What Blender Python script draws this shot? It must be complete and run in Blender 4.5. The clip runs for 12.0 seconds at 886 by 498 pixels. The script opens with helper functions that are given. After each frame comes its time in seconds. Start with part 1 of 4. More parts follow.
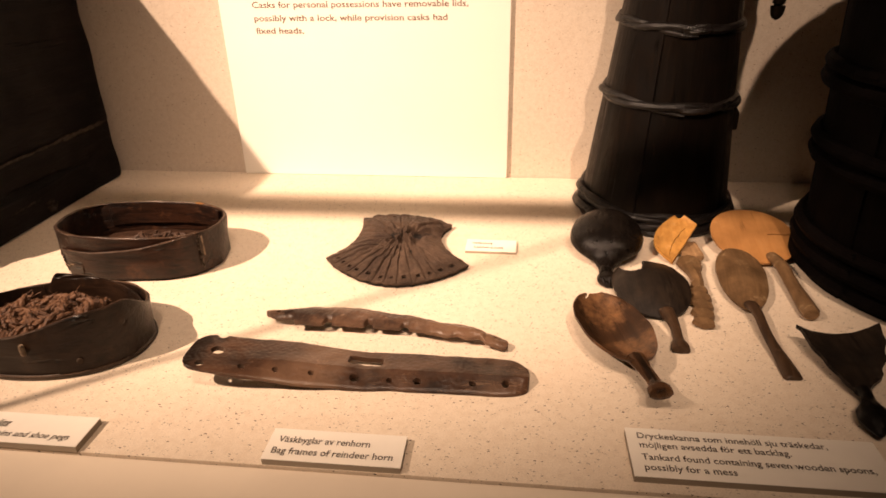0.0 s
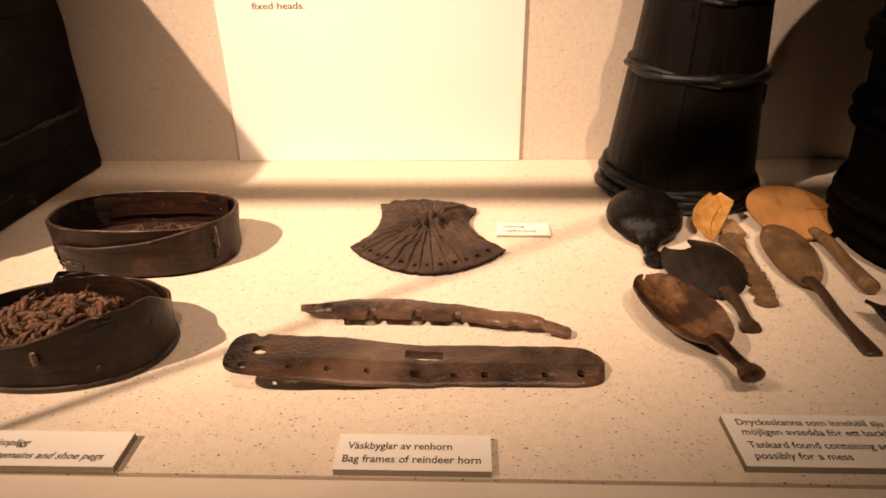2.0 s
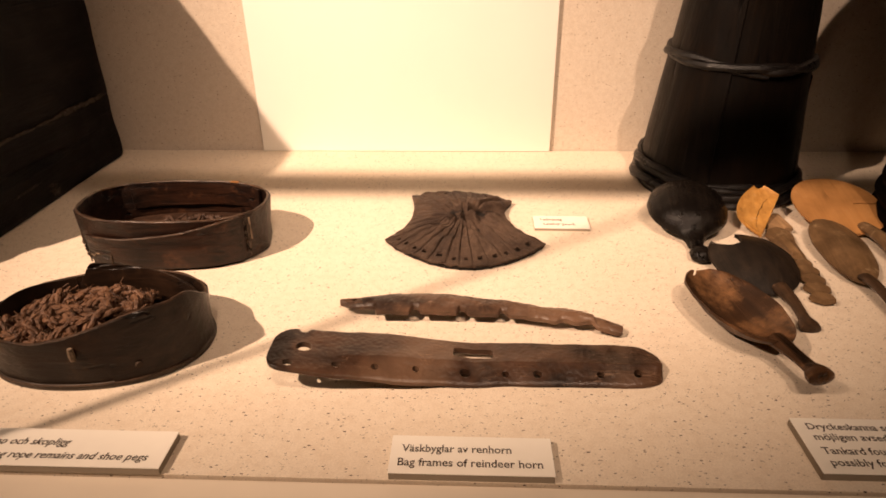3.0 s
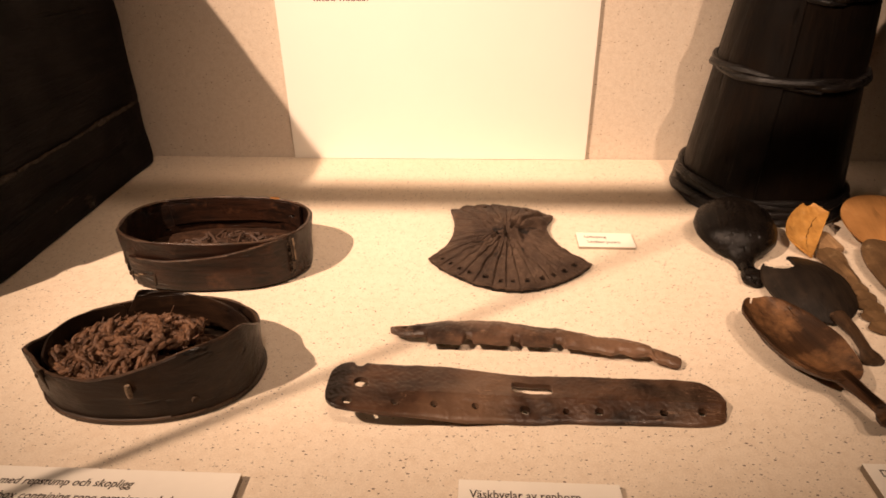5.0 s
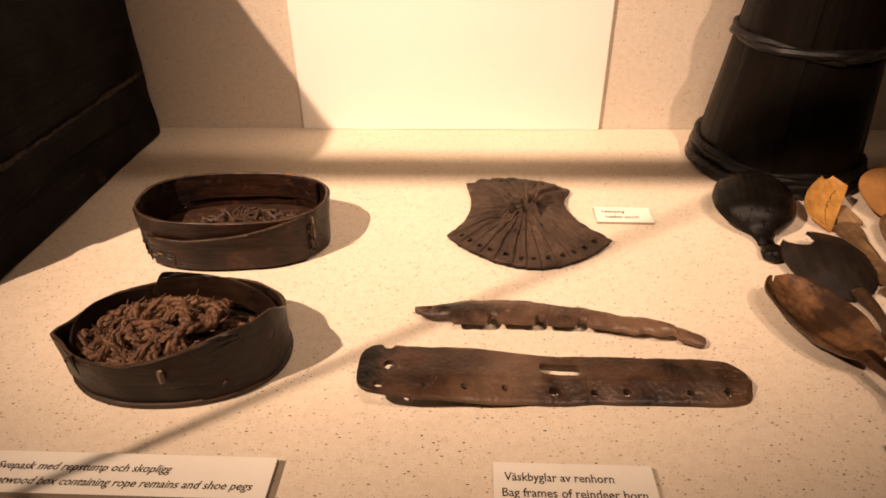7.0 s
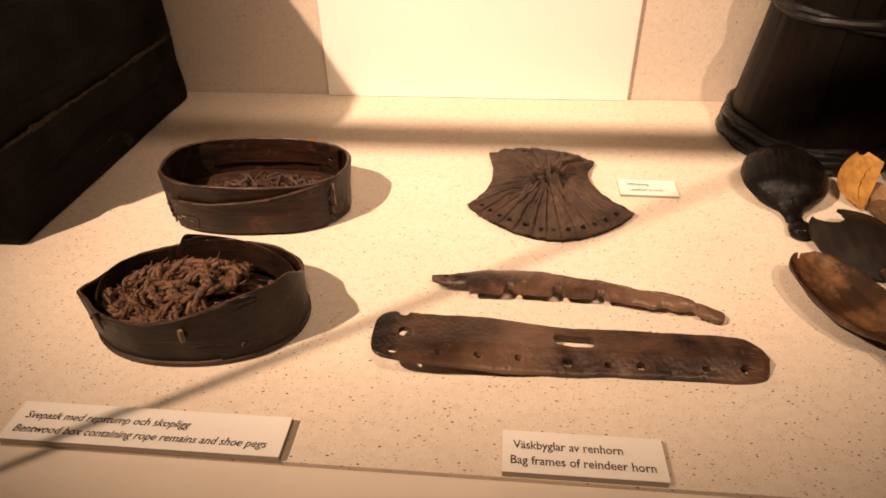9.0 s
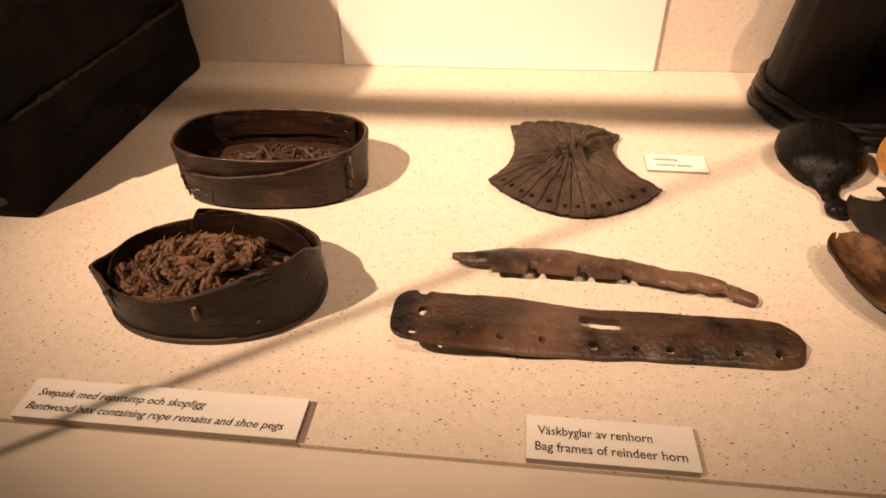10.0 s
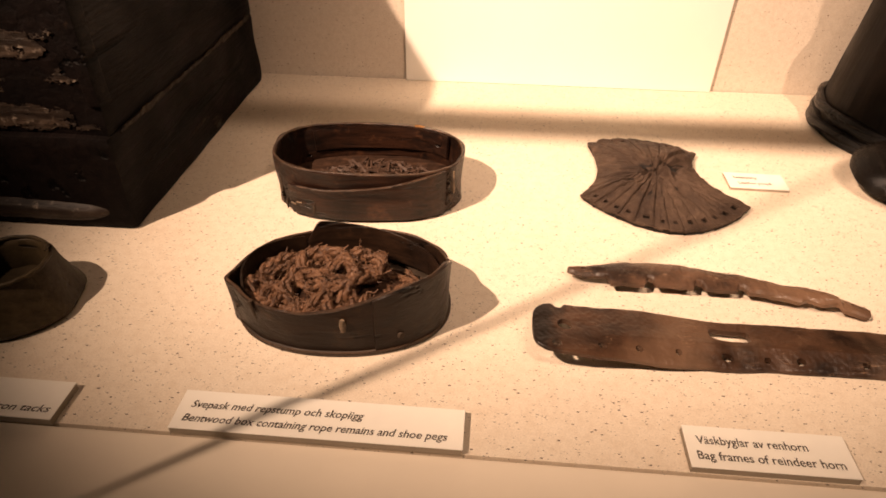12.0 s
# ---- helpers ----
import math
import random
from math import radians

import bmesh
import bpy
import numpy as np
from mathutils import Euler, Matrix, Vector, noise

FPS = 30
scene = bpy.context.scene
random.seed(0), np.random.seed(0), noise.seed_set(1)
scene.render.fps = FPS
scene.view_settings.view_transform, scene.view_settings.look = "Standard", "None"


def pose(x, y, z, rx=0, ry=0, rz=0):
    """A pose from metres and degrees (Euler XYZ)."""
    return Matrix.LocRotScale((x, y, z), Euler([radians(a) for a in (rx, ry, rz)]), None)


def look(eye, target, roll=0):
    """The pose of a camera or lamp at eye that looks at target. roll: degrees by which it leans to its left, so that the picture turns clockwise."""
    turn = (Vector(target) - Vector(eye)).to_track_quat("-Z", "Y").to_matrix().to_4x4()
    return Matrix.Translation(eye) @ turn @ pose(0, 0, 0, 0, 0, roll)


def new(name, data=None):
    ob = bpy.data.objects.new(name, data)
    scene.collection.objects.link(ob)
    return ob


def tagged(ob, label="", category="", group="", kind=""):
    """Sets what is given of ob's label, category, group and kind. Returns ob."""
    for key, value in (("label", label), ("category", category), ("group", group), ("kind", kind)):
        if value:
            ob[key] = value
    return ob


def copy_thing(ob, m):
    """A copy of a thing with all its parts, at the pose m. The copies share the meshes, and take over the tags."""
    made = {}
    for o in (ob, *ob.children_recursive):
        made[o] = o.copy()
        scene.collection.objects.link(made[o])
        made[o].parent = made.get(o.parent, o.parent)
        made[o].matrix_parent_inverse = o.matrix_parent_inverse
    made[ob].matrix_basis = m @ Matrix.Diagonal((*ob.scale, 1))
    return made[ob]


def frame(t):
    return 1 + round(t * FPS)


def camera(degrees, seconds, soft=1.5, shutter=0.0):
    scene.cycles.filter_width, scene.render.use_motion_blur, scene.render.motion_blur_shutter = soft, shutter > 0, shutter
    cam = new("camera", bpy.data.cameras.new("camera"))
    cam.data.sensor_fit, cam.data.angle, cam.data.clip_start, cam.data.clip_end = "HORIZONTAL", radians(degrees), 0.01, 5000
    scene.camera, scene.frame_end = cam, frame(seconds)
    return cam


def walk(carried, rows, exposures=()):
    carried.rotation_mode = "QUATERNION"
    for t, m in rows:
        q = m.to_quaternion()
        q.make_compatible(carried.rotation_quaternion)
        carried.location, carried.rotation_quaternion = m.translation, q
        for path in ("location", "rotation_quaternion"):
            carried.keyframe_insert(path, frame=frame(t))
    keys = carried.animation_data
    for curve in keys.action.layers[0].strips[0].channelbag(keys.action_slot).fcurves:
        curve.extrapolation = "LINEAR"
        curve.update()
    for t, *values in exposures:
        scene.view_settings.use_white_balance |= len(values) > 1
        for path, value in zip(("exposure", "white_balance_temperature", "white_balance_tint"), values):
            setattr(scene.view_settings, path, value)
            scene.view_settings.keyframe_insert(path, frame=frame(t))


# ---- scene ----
cam = camera(70.3, 12.0, soft=1.75)
PATH = [
    (0, (0.161, 0.19, 0.278), (-0.052, 1.972, -0.606), -1.2),
    (0.5, (0.143, 0.199, 0.269), (-0.033, 1.976, -0.632), -1.0),
    (1, (0.126, 0.206, 0.266), (-0.002, 1.987, -0.635), -0.8),
    (1.5, (0.105, 0.211, 0.261), (0.016, 1.992, -0.644), -0.7),
    (2, (0.088, 0.215, 0.256), (0.015, 1.997, -0.649), -0.9),
    (2.5, (0.072, 0.221, 0.252), (0.004, 2.002, -0.655), -0.7),
    (3, (0.058, 0.229, 0.25), (-0.026, 1.999, -0.678), -0.7),
    (3.5, (0.048, 0.232, 0.259), (-0.038, 1.991, -0.691), -0.5),
    (3.7, (0.045, 0.233, 0.259), (-0.044, 1.997, -0.68), -0.6),
    (5.5, (0.018, 0.253, 0.278), (-0.087, 1.982, -0.721), -0.8),
    (6, (0.011, 0.254, 0.28), (-0.083, 1.967, -0.749), -0.5),
    (6.5, (0.005, 0.258, 0.285), (-0.079, 1.956, -0.768), -0.8),
    (8.3, (0.004, 0.253, 0.282), (-0.127, 1.896, -0.851), -1.3),
    (8.5, (0.006, 0.255, 0.284), (-0.14, 1.896, -0.85), -1.3),
    (9, (0.011, 0.257, 0.283), (-0.159, 1.88, -0.874), -1.2),
    (9.5, (0.011, 0.265, 0.278), (-0.196, 1.863, -0.908), -1.8),
    (10, (0.004, 0.27, 0.276), (-0.202, 1.839, -0.948), -1.6),
    (10.5, (-0.022, 0.268, 0.276), (-0.173, 1.836, -0.957), -0.9),
    (11, (-0.046, 0.262, 0.278), (-0.136, 1.844, -0.942), 0.2),
    (11.5, (-0.072, 0.257, 0.279), (-0.168, 1.842, -0.937), 0.3),
    (12, (-0.094, 0.254, 0.283), (-0.221, 1.854, -0.911), 0.6),
]
walk(cam, [(t, look(eye, target, roll)) for t, eye, target, roll in PATH], [(0, 0.06), (1.5, -0.05), (2.5, -0.16), (3.7, -0.22), (6.5, -0.29), (9.5, -0.21), (11, -0.12), (12, 0.0)])

# ---- light: three warm gallery spots on one track in front of and above the case ----
world = bpy.data.worlds.new("gallery")
scene.world = world
world.use_nodes = True
world.node_tree.nodes["Background"].inputs[0].default_value = (1.0, 0.72, 0.48, 1)
world.node_tree.nodes["Background"].inputs[1].default_value = 0.01


def spot(name, eye, target, watts, angle, blend, size, colour):
    lamp = bpy.data.lights.new(name, "SPOT")
    lamp.energy, lamp.spot_size, lamp.spot_blend = watts, radians(angle), blend
    lamp.shadow_soft_size, lamp.color = size, colour
    ob = new(name, lamp)
    ob.matrix_world = look(eye, target)
    return ob


WARM = (1.0, 0.682, 0.482)
spot("track_spot_west", (-0.89, -0.03, 1.17), (0.008, 0.880, 0.0), 256, 33.3, 1.0, 0.014, WARM)
spot("track_spot_east", (0.39, -0.03, 1.17), (0.165, 0.92, 0.15), 57, 46, 1.0, 0.014, WARM)
spot("track_spot_middle", (0.08, -0.03, 1.17), (0.05, 0.70, 0.0), 24, 43, 1.0, 0.014, WARM)


# ---- materials ----
class Nodes:
    """A short way to write node materials."""

    def __init__(self, name, rough=0.6, metal=0.0, coat=0.0, spec=0.5):
        self.m = bpy.data.materials.new(name)
        self.m.use_nodes = True
        self.t = self.m.node_tree
        self.b = self.t.nodes["Principled BSDF"]
        self.b.inputs["Roughness"].default_value = rough
        self.b.inputs["Metallic"].default_value = metal
        self.b.inputs["Coat Weight"].default_value = coat
        self.b.inputs["Specular IOR Level"].default_value = spec
        self.co = self.t.nodes.new("ShaderNodeTexCoord").outputs["Object"]

    def put(self, sock, v):
        if isinstance(v, bpy.types.NodeSocket):
            self.t.links.new(v, sock)
        elif isinstance(v, (tuple, list)) and len(v) == 3 and sock.type == "RGBA":
            sock.default_value = (*v, 1)
        else:
            sock.default_value = v

    def mapped(self, scale=(1, 1, 1), rot=(0, 0, 0)):
        n = self.t.nodes.new("ShaderNodeMapping")
        self.put(n.inputs["Vector"], self.co)
        n.inputs["Scale"].default_value = scale
        n.inputs["Rotation"].default_value = rot
        return n.outputs[0]

    def noise(self, scale, detail=4, rough=0.6, vec=None, distort=0.0):
        n = self.t.nodes.new("ShaderNodeTexNoise")
        self.put(n.inputs["Vector"], vec or self.co)
        n.inputs["Scale"].default_value, n.inputs["Detail"].default_value = scale, detail
        n.inputs["Roughness"].default_value, n.inputs["Distortion"].default_value = rough, distort
        return n.outputs["Fac"]

    def cells(self, scale, vec=None, feature="F1"):
        n = self.t.nodes.new("ShaderNodeTexVoronoi")
        n.feature = feature
        self.put(n.inputs["Vector"], vec or self.co)
        n.inputs["Scale"].default_value = scale
        return n.outputs

    def ramp(self, fac, stops):
        n = self.t.nodes.new("ShaderNodeValToRGB")
        self.put(n.inputs[0], fac)
        els = n.color_ramp.elements
        while len(els) < len(stops):
            els.new(0.5)
        for e, (p, c) in zip(els, stops):
            e.position = p
            e.color = (*c, 1) if isinstance(c, (tuple, list)) else (c, c, c, 1)
        return n.outputs[0]

    def math(self, op, a, b=0.0):
        n = self.t.nodes.new("ShaderNodeMath")
        n.operation = op
        self.put(n.inputs[0], a), self.put(n.inputs[1], b)
        return n.outputs[0]

    def mix(self, fac, a, b, kind="MIX"):
        n = self.t.nodes.new("ShaderNodeMix")
        n.data_type, n.blend_type = "RGBA", kind
        self.put(n.inputs[0], fac), self.put(n.inputs[6], a), self.put(n.inputs[7], b)
        return n.outputs[2]

    def random(self):
        return self.t.nodes.new("ShaderNodeObjectInfo").outputs["Random"]

    def done(self, colour, bump=None, depth=0.001, rough=None):
        self.put(self.b.inputs["Base Color"], colour)
        if rough is not None:
            self.put(self.b.inputs["Roughness"], rough)
        if bump is not None:
            n = self.t.nodes.new("ShaderNodeBump")
            n.inputs["Distance"].default_value = depth
            n.inputs["Strength"].default_value = 1.0
            self.put(n.inputs["Height"], bump)
            self.t.links.new(n.outputs[0], self.b.inputs["Normal"])
        return self.m


def speckled(name, base, fleck, pale, size, share, fine):
    """Cream board with embedded flecks at two sizes and a soft cloudiness."""
    n = Nodes(name, rough=0.75, spec=0.25)
    cloud = n.noise(9, 3)
    grain = n.noise(900, 3, 0.7)
    mottle = n.noise(150, 4, 0.65)
    col = n.mix(n.ramp(cloud, [(0.3, 0.0), (0.7, 1.0)]), base, pale)
    col = n.mix(n.ramp(mottle, [(0.36, 0.22), (0.56, 0.0)]), col, tuple(c * d for c, d in zip(base, (0.72, 0.62, 0.52))))
    col = n.mix(n.ramp(grain, [(0.38, 0.30), (0.58, 0.0)]), col, tuple(c * 0.62 for c in base))
    for scale, cut, stretch, rot, much in ((size, 0.27, (0.6, 1.2, 1), 0.2, 1.3), (size * 1.9, 0.34, (0.7, 1.1, 1), 0.5, 0.9 * fine), (size * 0.55, 0.17, (0.5, 1.4, 1), -0.3, 1.4)):
        wobble = n.mapped(stretch, (0, 0, rot))
        out = n.cells(scale, wobble)
        near = n.math("LESS_THAN", n.math("ADD", out["Distance"], n.math("MULTIPLY", n.noise(scale * 3, 2), 0.12)), cut)
        sep = n.t.nodes.new("ShaderNodeSeparateColor")
        n.put(sep.inputs[0], out["Color"])
        chosen = n.math("LESS_THAN", sep.outputs[0], share)
        tone = n.math("MINIMUM", n.math("MULTIPLY", n.math("ADD", sep.outputs[1], 0.15), much * 0.75), 1.0)
        col = n.mix(n.math("MULTIPLY", n.math("MULTIPLY", near, chosen), tone), col, fleck)
    return n.done(col, grain, 0.0002)


FLOOR = speckled("speckled_board", (0.74, 0.63, 0.50), (0.055, 0.030, 0.018), (0.78, 0.68, 0.55), 400, 0.24, 0.9)
WALL = speckled("speckled_wall_board", (0.60, 0.52, 0.43), (0.22, 0.15, 0.10), (0.63, 0.55, 0.455), 420, 0.22, 0.6)


def plain(name, colour, rough=0.6, metal=0.0, spec=0.5, vary=0.06, scale=60, bump=0.0001):
    n = Nodes(name, rough, metal, 0.0, spec)
    a = n.noise(scale, 5)
    col = n.mix(n.ramp(a, [(0.3, 0.0), (0.7, 1.0)]), tuple(c * (1 - vary) for c in colour), tuple(min(1, c * (1 + vary)) for c in colour))
    return n.done(col, n.noise(scale * 8, 3), bump)


LEDGE = plain("painted_ledge", (0.76, 0.66, 0.53), 0.55, spec=0.3, vary=0.03, scale=14)
CARD = plain("card_white", (0.84, 0.79, 0.70), 0.6, spec=0.3, vary=0.03, scale=35, bump=0.00005)
CARD_EDGE = plain("card_edge", (0.30, 0.25, 0.19), 0.8, spec=0.2)
PANEL = plain("panel_white", (0.86, 0.83, 0.76), 0.55, spec=0.3, vary=0.015, scale=8, bump=0.00003)
INK = plain("ink", (0.045, 0.03, 0.02), 0.7, spec=0.2)
PRINT = plain("brown_print", (0.105, 0.052, 0.030), 0.7, spec=0.2)
FRAME = plain("case_frame_metal", (0.05, 0.045, 0.04), 0.4, 0.6)
ROOM = plain("gallery_dark_paint", (0.05, 0.045, 0.04), 0.9, spec=0.2, scale=4)


def wood(name, dark, light, rough=0.5, along="x", grain=260, wear=None, wear_cut=0.62, depth=0.0006, coat=0.0, spec=0.22, patch=14, soft_wear=0.12):
    """Old wood: long grain, stains, cracks and, where given, paler worn patches."""
    n = Nodes(name, rough, coat=coat, spec=spec)
    st = {"x": (0.07, 1, 1), "y": (1, 0.07, 1), "z": (1, 1, 0.06)}[along]
    v = n.mapped(st)
    fib = n.noise(grain, 6, 0.65, v, 0.4)
    stain = n.noise(patch, 5, 0.65)
    col = n.mix(n.ramp(fib, [(0.32, 0.0), (0.68, 1.0)]), dark, light)
    col = n.mix(n.ramp(stain, [(0.35, 0.75), (0.62, 0.0)]), col, tuple(c * 0.45 for c in dark))
    crack = n.ramp(n.noise(grain * 0.5, 3, 0.5, v), [(0.30, 1.0), (0.36, 0.0)])
    col = n.mix(crack, col, tuple(c * 0.3 for c in dark))
    if wear:
        col = n.mix(n.ramp(n.noise(patch * 3.2, 6, 0.7), [(wear_cut, 0.0), (wear_cut + soft_wear, 0.85)]), col, wear)
    r = n.ramp(stain, [(0.3, min(1, rough + 0.15)), (0.7, max(0.05, rough - 0.12))])
    return n.done(col, n.math("SUBTRACT", fib, n.math("MULTIPLY", crack, 0.8)), depth, r)


CHEST = wood("blackened_chest_wood", (0.0031, 0.0020, 0.0019), (0.0080, 0.0050, 0.0042), 0.55, "y", 120, (0.030, 0.018, 0.011), 0.68, 0.0018, spec=0.08)
CHEST_WORN = wood("chest_worn_edge", (0.012, 0.0080, 0.0050), (0.056, 0.039, 0.023), 0.6, "y", 160, (0.11, 0.077, 0.05), 0.60, 0.0012, patch=90)
CHEST_STRAP = wood("chest_worn_batten", (0.010, 0.0065, 0.0050), (0.060, 0.041, 0.029), 0.45, "x", 150, (0.22, 0.175, 0.135), 0.57, 0.0018, patch=45)
STAVE = wood("tarred_stave", (0.0032, 0.0022, 0.0017), (0.0085, 0.0052, 0.0032), 0.42, "z", 150, (0.019, 0.011, 0.006), 0.66, 0.0008, coat=0.02, spec=0.10, patch=22)
HOOP = wood("tarred_withy_hoop", (0.0026, 0.0020, 0.0019), (0.0085, 0.0064, 0.0058), 0.36, "x", 130, (0.055, 0.044, 0.038), 0.62, 0.0018, spec=0.30)
CASK = wood("black_cask_stave", (0.0026, 0.0020, 0.0021), (0.0048, 0.0034, 0.0031), 0.65, "z", 160, depth=0.0008, spec=0.025)
BENT = wood("bentwood_brown", (0.0042, 0.0023, 0.0018), (0.034, 0.0142, 0.0078), 0.36, "x", 240, (0.090, 0.038, 0.018), 0.57, 0.0009, spec=0.28, patch=18, soft_wear=0.2)
BENT_GREY = wood("bentwood_olive", (0.0085, 0.0046, 0.0029), (0.027, 0.0142, 0.0082), 0.38, "x", 180, (0.058, 0.029, 0.0135), 0.57, 0.0008, spec=0.25, patch=16, soft_wear=0.2)
BENT_BASE = wood("box_bottom_board", (0.035, 0.024, 0.017), (0.09, 0.065, 0.046), 0.5, "x", 200)
# paler than the boxes: edge wear plus the rims' highlight, painted in
RIM_WEAR_HIGHLIGHT = wood("worn_rim_highlight_wood", (0.030, 0.017, 0.010), (0.115, 0.066, 0.040), 0.38, "x", 300, (0.2, 0.12, 0.075), 0.6, 0.0005, spec=0.4, patch=60)
# crusted floor of the peg box; also the shade between the rope's cords
DIRT_AND_GAP_SHADE = wood("dark_box_floor", (0.022, 0.0112, 0.0068), (0.072, 0.037, 0.022), 0.8, "x", 200, (0.07, 0.04, 0.026), 0.6, 0.0015, spec=0.1, patch=120)
PALE_PEG = wood("pale_wooden_pin", (0.13, 0.09, 0.06), (0.28, 0.2, 0.13), 0.55, "x", 300)
PEG = wood("shoe_peg_wood", (0.032, 0.0175, 0.012), (0.13, 0.074, 0.048), 0.5, "x", 500)
CUP = wood("olive_brown_turned_wood", (0.027, 0.0185, 0.0090), (0.072, 0.050, 0.025), 0.5, "x", 200, (0.12, 0.09, 0.05), 0.68)
SPOON_BLACK = wood("spoon_black", (0.0040, 0.0030, 0.0026), (0.0120, 0.0090, 0.0070), 0.24, "y", 240, (0.07, 0.055, 0.043), 0.70, 0.0010, spec=0.13, patch=30)
SPOON_CHAR = wood("spoon_dark_matt", (0.0095, 0.0066, 0.0050), (0.030, 0.0205, 0.0138), 0.5, "y", 240, (0.085, 0.06, 0.04), 0.66, 0.0005, patch=30)
SPOON_BROWN = wood("spoon_brown", (0.030, 0.0145, 0.0070), (0.095, 0.044, 0.019), 0.40, "y", 150, (0.26, 0.13, 0.056), 0.50, 0.0009, patch=11, soft_wear=0.24)
SPOON_YELLOW = wood("spoon_yellow", (0.42, 0.20, 0.045), (0.62, 0.33, 0.09), 0.5, "y", 200, (0.5, 0.3, 0.13), 0.6, 0.0003, patch=30)
SPOON_PALE = wood("spoon_pale", (0.24, 0.14, 0.07), (0.46, 0.29, 0.15), 0.55, "y", 220, (0.3, 0.2, 0.11), 0.6, 0.0005, patch=50)
SPOON_TAN = wood("spoon_tan", (0.115, 0.066, 0.031), (0.225, 0.136, 0.068), 0.42, "y", 240, (0.36, 0.25, 0.14), 0.6, 0.0003, patch=24)
SPOON_HANDLE = wood("spoon_dark_tan", (0.028, 0.0155, 0.0085), (0.085, 0.048, 0.026), 0.45, "y", 240, (0.18, 0.11, 0.065), 0.62, 0.0004, patch=30)
SPOON_ORANGE = wood("spoon_orange", (0.40, 0.190, 0.062), (0.48, 0.240, 0.084), 0.45, "y", 220, (0.42, 0.24, 0.1), 0.6, 0.0003, patch=10)


def horn_material(name, dark, mid, light, char=None):
    n = Nodes(name, 0.42, spec=0.3)
    v = n.mapped((0.8, 1, 1))
    fib = n.noise(420, 6, 0.7, v, 0.1)
    stain = n.noise(22, 6, 0.62, n.mapped((0.85, 1.1, 1)))
    col = n.mix(n.ramp(stain, [(0.36, 0.0), (0.58, 1.0)]), dark, mid)
    col = n.mix(n.ramp(n.noise(15, 3, 0.5), [(0.50, 0.0), (0.72, 0.40)]), col, light)
    col = n.mix(n.ramp(fib, [(0.5, 0.0), (0.8, 0.06)]), col, light)
    where = n.ramp(n.noise(34, 3, 0.6), [(0.52, 0.0), (0.64, 0.9)])
    for turn, size in ((0.9, 80), (-0.5, 110), (0.25, 75), (-1.1, 90)):
        line = n.ramp(n.noise(size, 2, 0.5, n.mapped((0.10, 1.6, 1), (0, 0, turn))), [(0.497, 0.0), (0.50, 0.75), (0.503, 0.0)])
        col = n.mix(n.math("MULTIPLY", line, where), col, light)
    pale = n.ramp(n.noise(75, 5, 0.75), [(0.64, 0.0), (0.74, 0.7)])
    col = n.mix(pale, col, light)
    if char is not None:
        # one end is charred black, with an uneven border
        sep = n.t.nodes.new("ShaderNodeSeparateXYZ")
        n.put(sep.inputs[0], n.co)
        border = n.math("ADD", n.math("MULTIPLY", n.math("SUBTRACT", sep.outputs[0], char), 28.0), n.noise(60, 4, 0.7))
        col = n.mix(n.ramp(border, [(0.36, 0.88), (0.62, 0.0)]), col, tuple(c * 0.4 for c in dark))
    return n.done(col, n.math("ADD", n.math("MULTIPLY", fib, 0.5), n.math("ADD", n.noise(500, 4), n.noise(90, 4))), 0.00018, n.ramp(stain, [(0.3, 0.42), (0.7, 0.27)]))


HORN_DARK = horn_material("antler_dark", (0.0105, 0.0056, 0.0038), (0.068, 0.034, 0.019), (0.27, 0.17, 0.108), -0.047)
HORN_PALE = horn_material("antler_pale", (0.022, 0.0125, 0.0085), (0.125, 0.069, 0.042), (0.29, 0.18, 0.110))


def leather_material(name, dark, mid, pale):
    n = Nodes(name, 0.62, spec=0.22)
    a, b = n.noise(38, 6, 0.7), n.noise(420, 4, 0.7)
    col = n.mix(n.ramp(a, [(0.36, 0.0), (0.64, 1.0)]), dark, mid)
    col = n.mix(n.ramp(b, [(0.52, 0.0), (0.75, 0.5)]), col, pale)
    col = n.mix(n.ramp(n.noise(85, 5, 0.7), [(0.58, 0.0), (0.72, 0.55)]), col, pale)
    return n.done(col, n.math("ADD", b, n.math("MULTIPLY", n.noise(170, 6, 0.75), 1.2)), 0.0010)


LEATHER = leather_material("pleated_leather", (0.028, 0.0165, 0.0115), (0.076, 0.047, 0.031), (0.135, 0.090, 0.063))
# the lower leaf, darkened so that the stitch holes above it look shaded
LEATHER_HOLE_SHADE = leather_material("leather_hole_shade", (0.006, 0.004, 0.003), (0.016, 0.0105, 0.0075), (0.03, 0.02, 0.014))


def rope_material():
    n = Nodes("hemp_rope_fibre", 0.5, spec=0.35)
    a, b = n.noise(120, 5, 0.7), n.noise(1100, 4, 0.7)
    col = n.mix(n.ramp(a, [(0.34, 0.0), (0.66, 1.0)]), (0.040, 0.018, 0.0095), (0.190, 0.094, 0.048))
    col = n.mix(n.ramp(b, [(0.52, 0.0), (0.75, 0.75)]), col, (0.36, 0.20, 0.105))
    col = n.mix(n.math("MULTIPLY", n.random(), 0.40), col, (0.036, 0.016, 0.009))
    return n.done(col, n.math("ADD", b, n.noise(420, 5, 0.75)), 0.0005)


ROPE = rope_material()


# ---- builders ----
def thing(name, at=(0, 0, 0), rz=0, label="", category="", group="", kind=""):
    ob = new(name)
    ob.empty_display_size = 0.02
    ob.matrix_world = pose(*at, 0, 0, rz)
    return tagged(ob, label, category, group, kind)


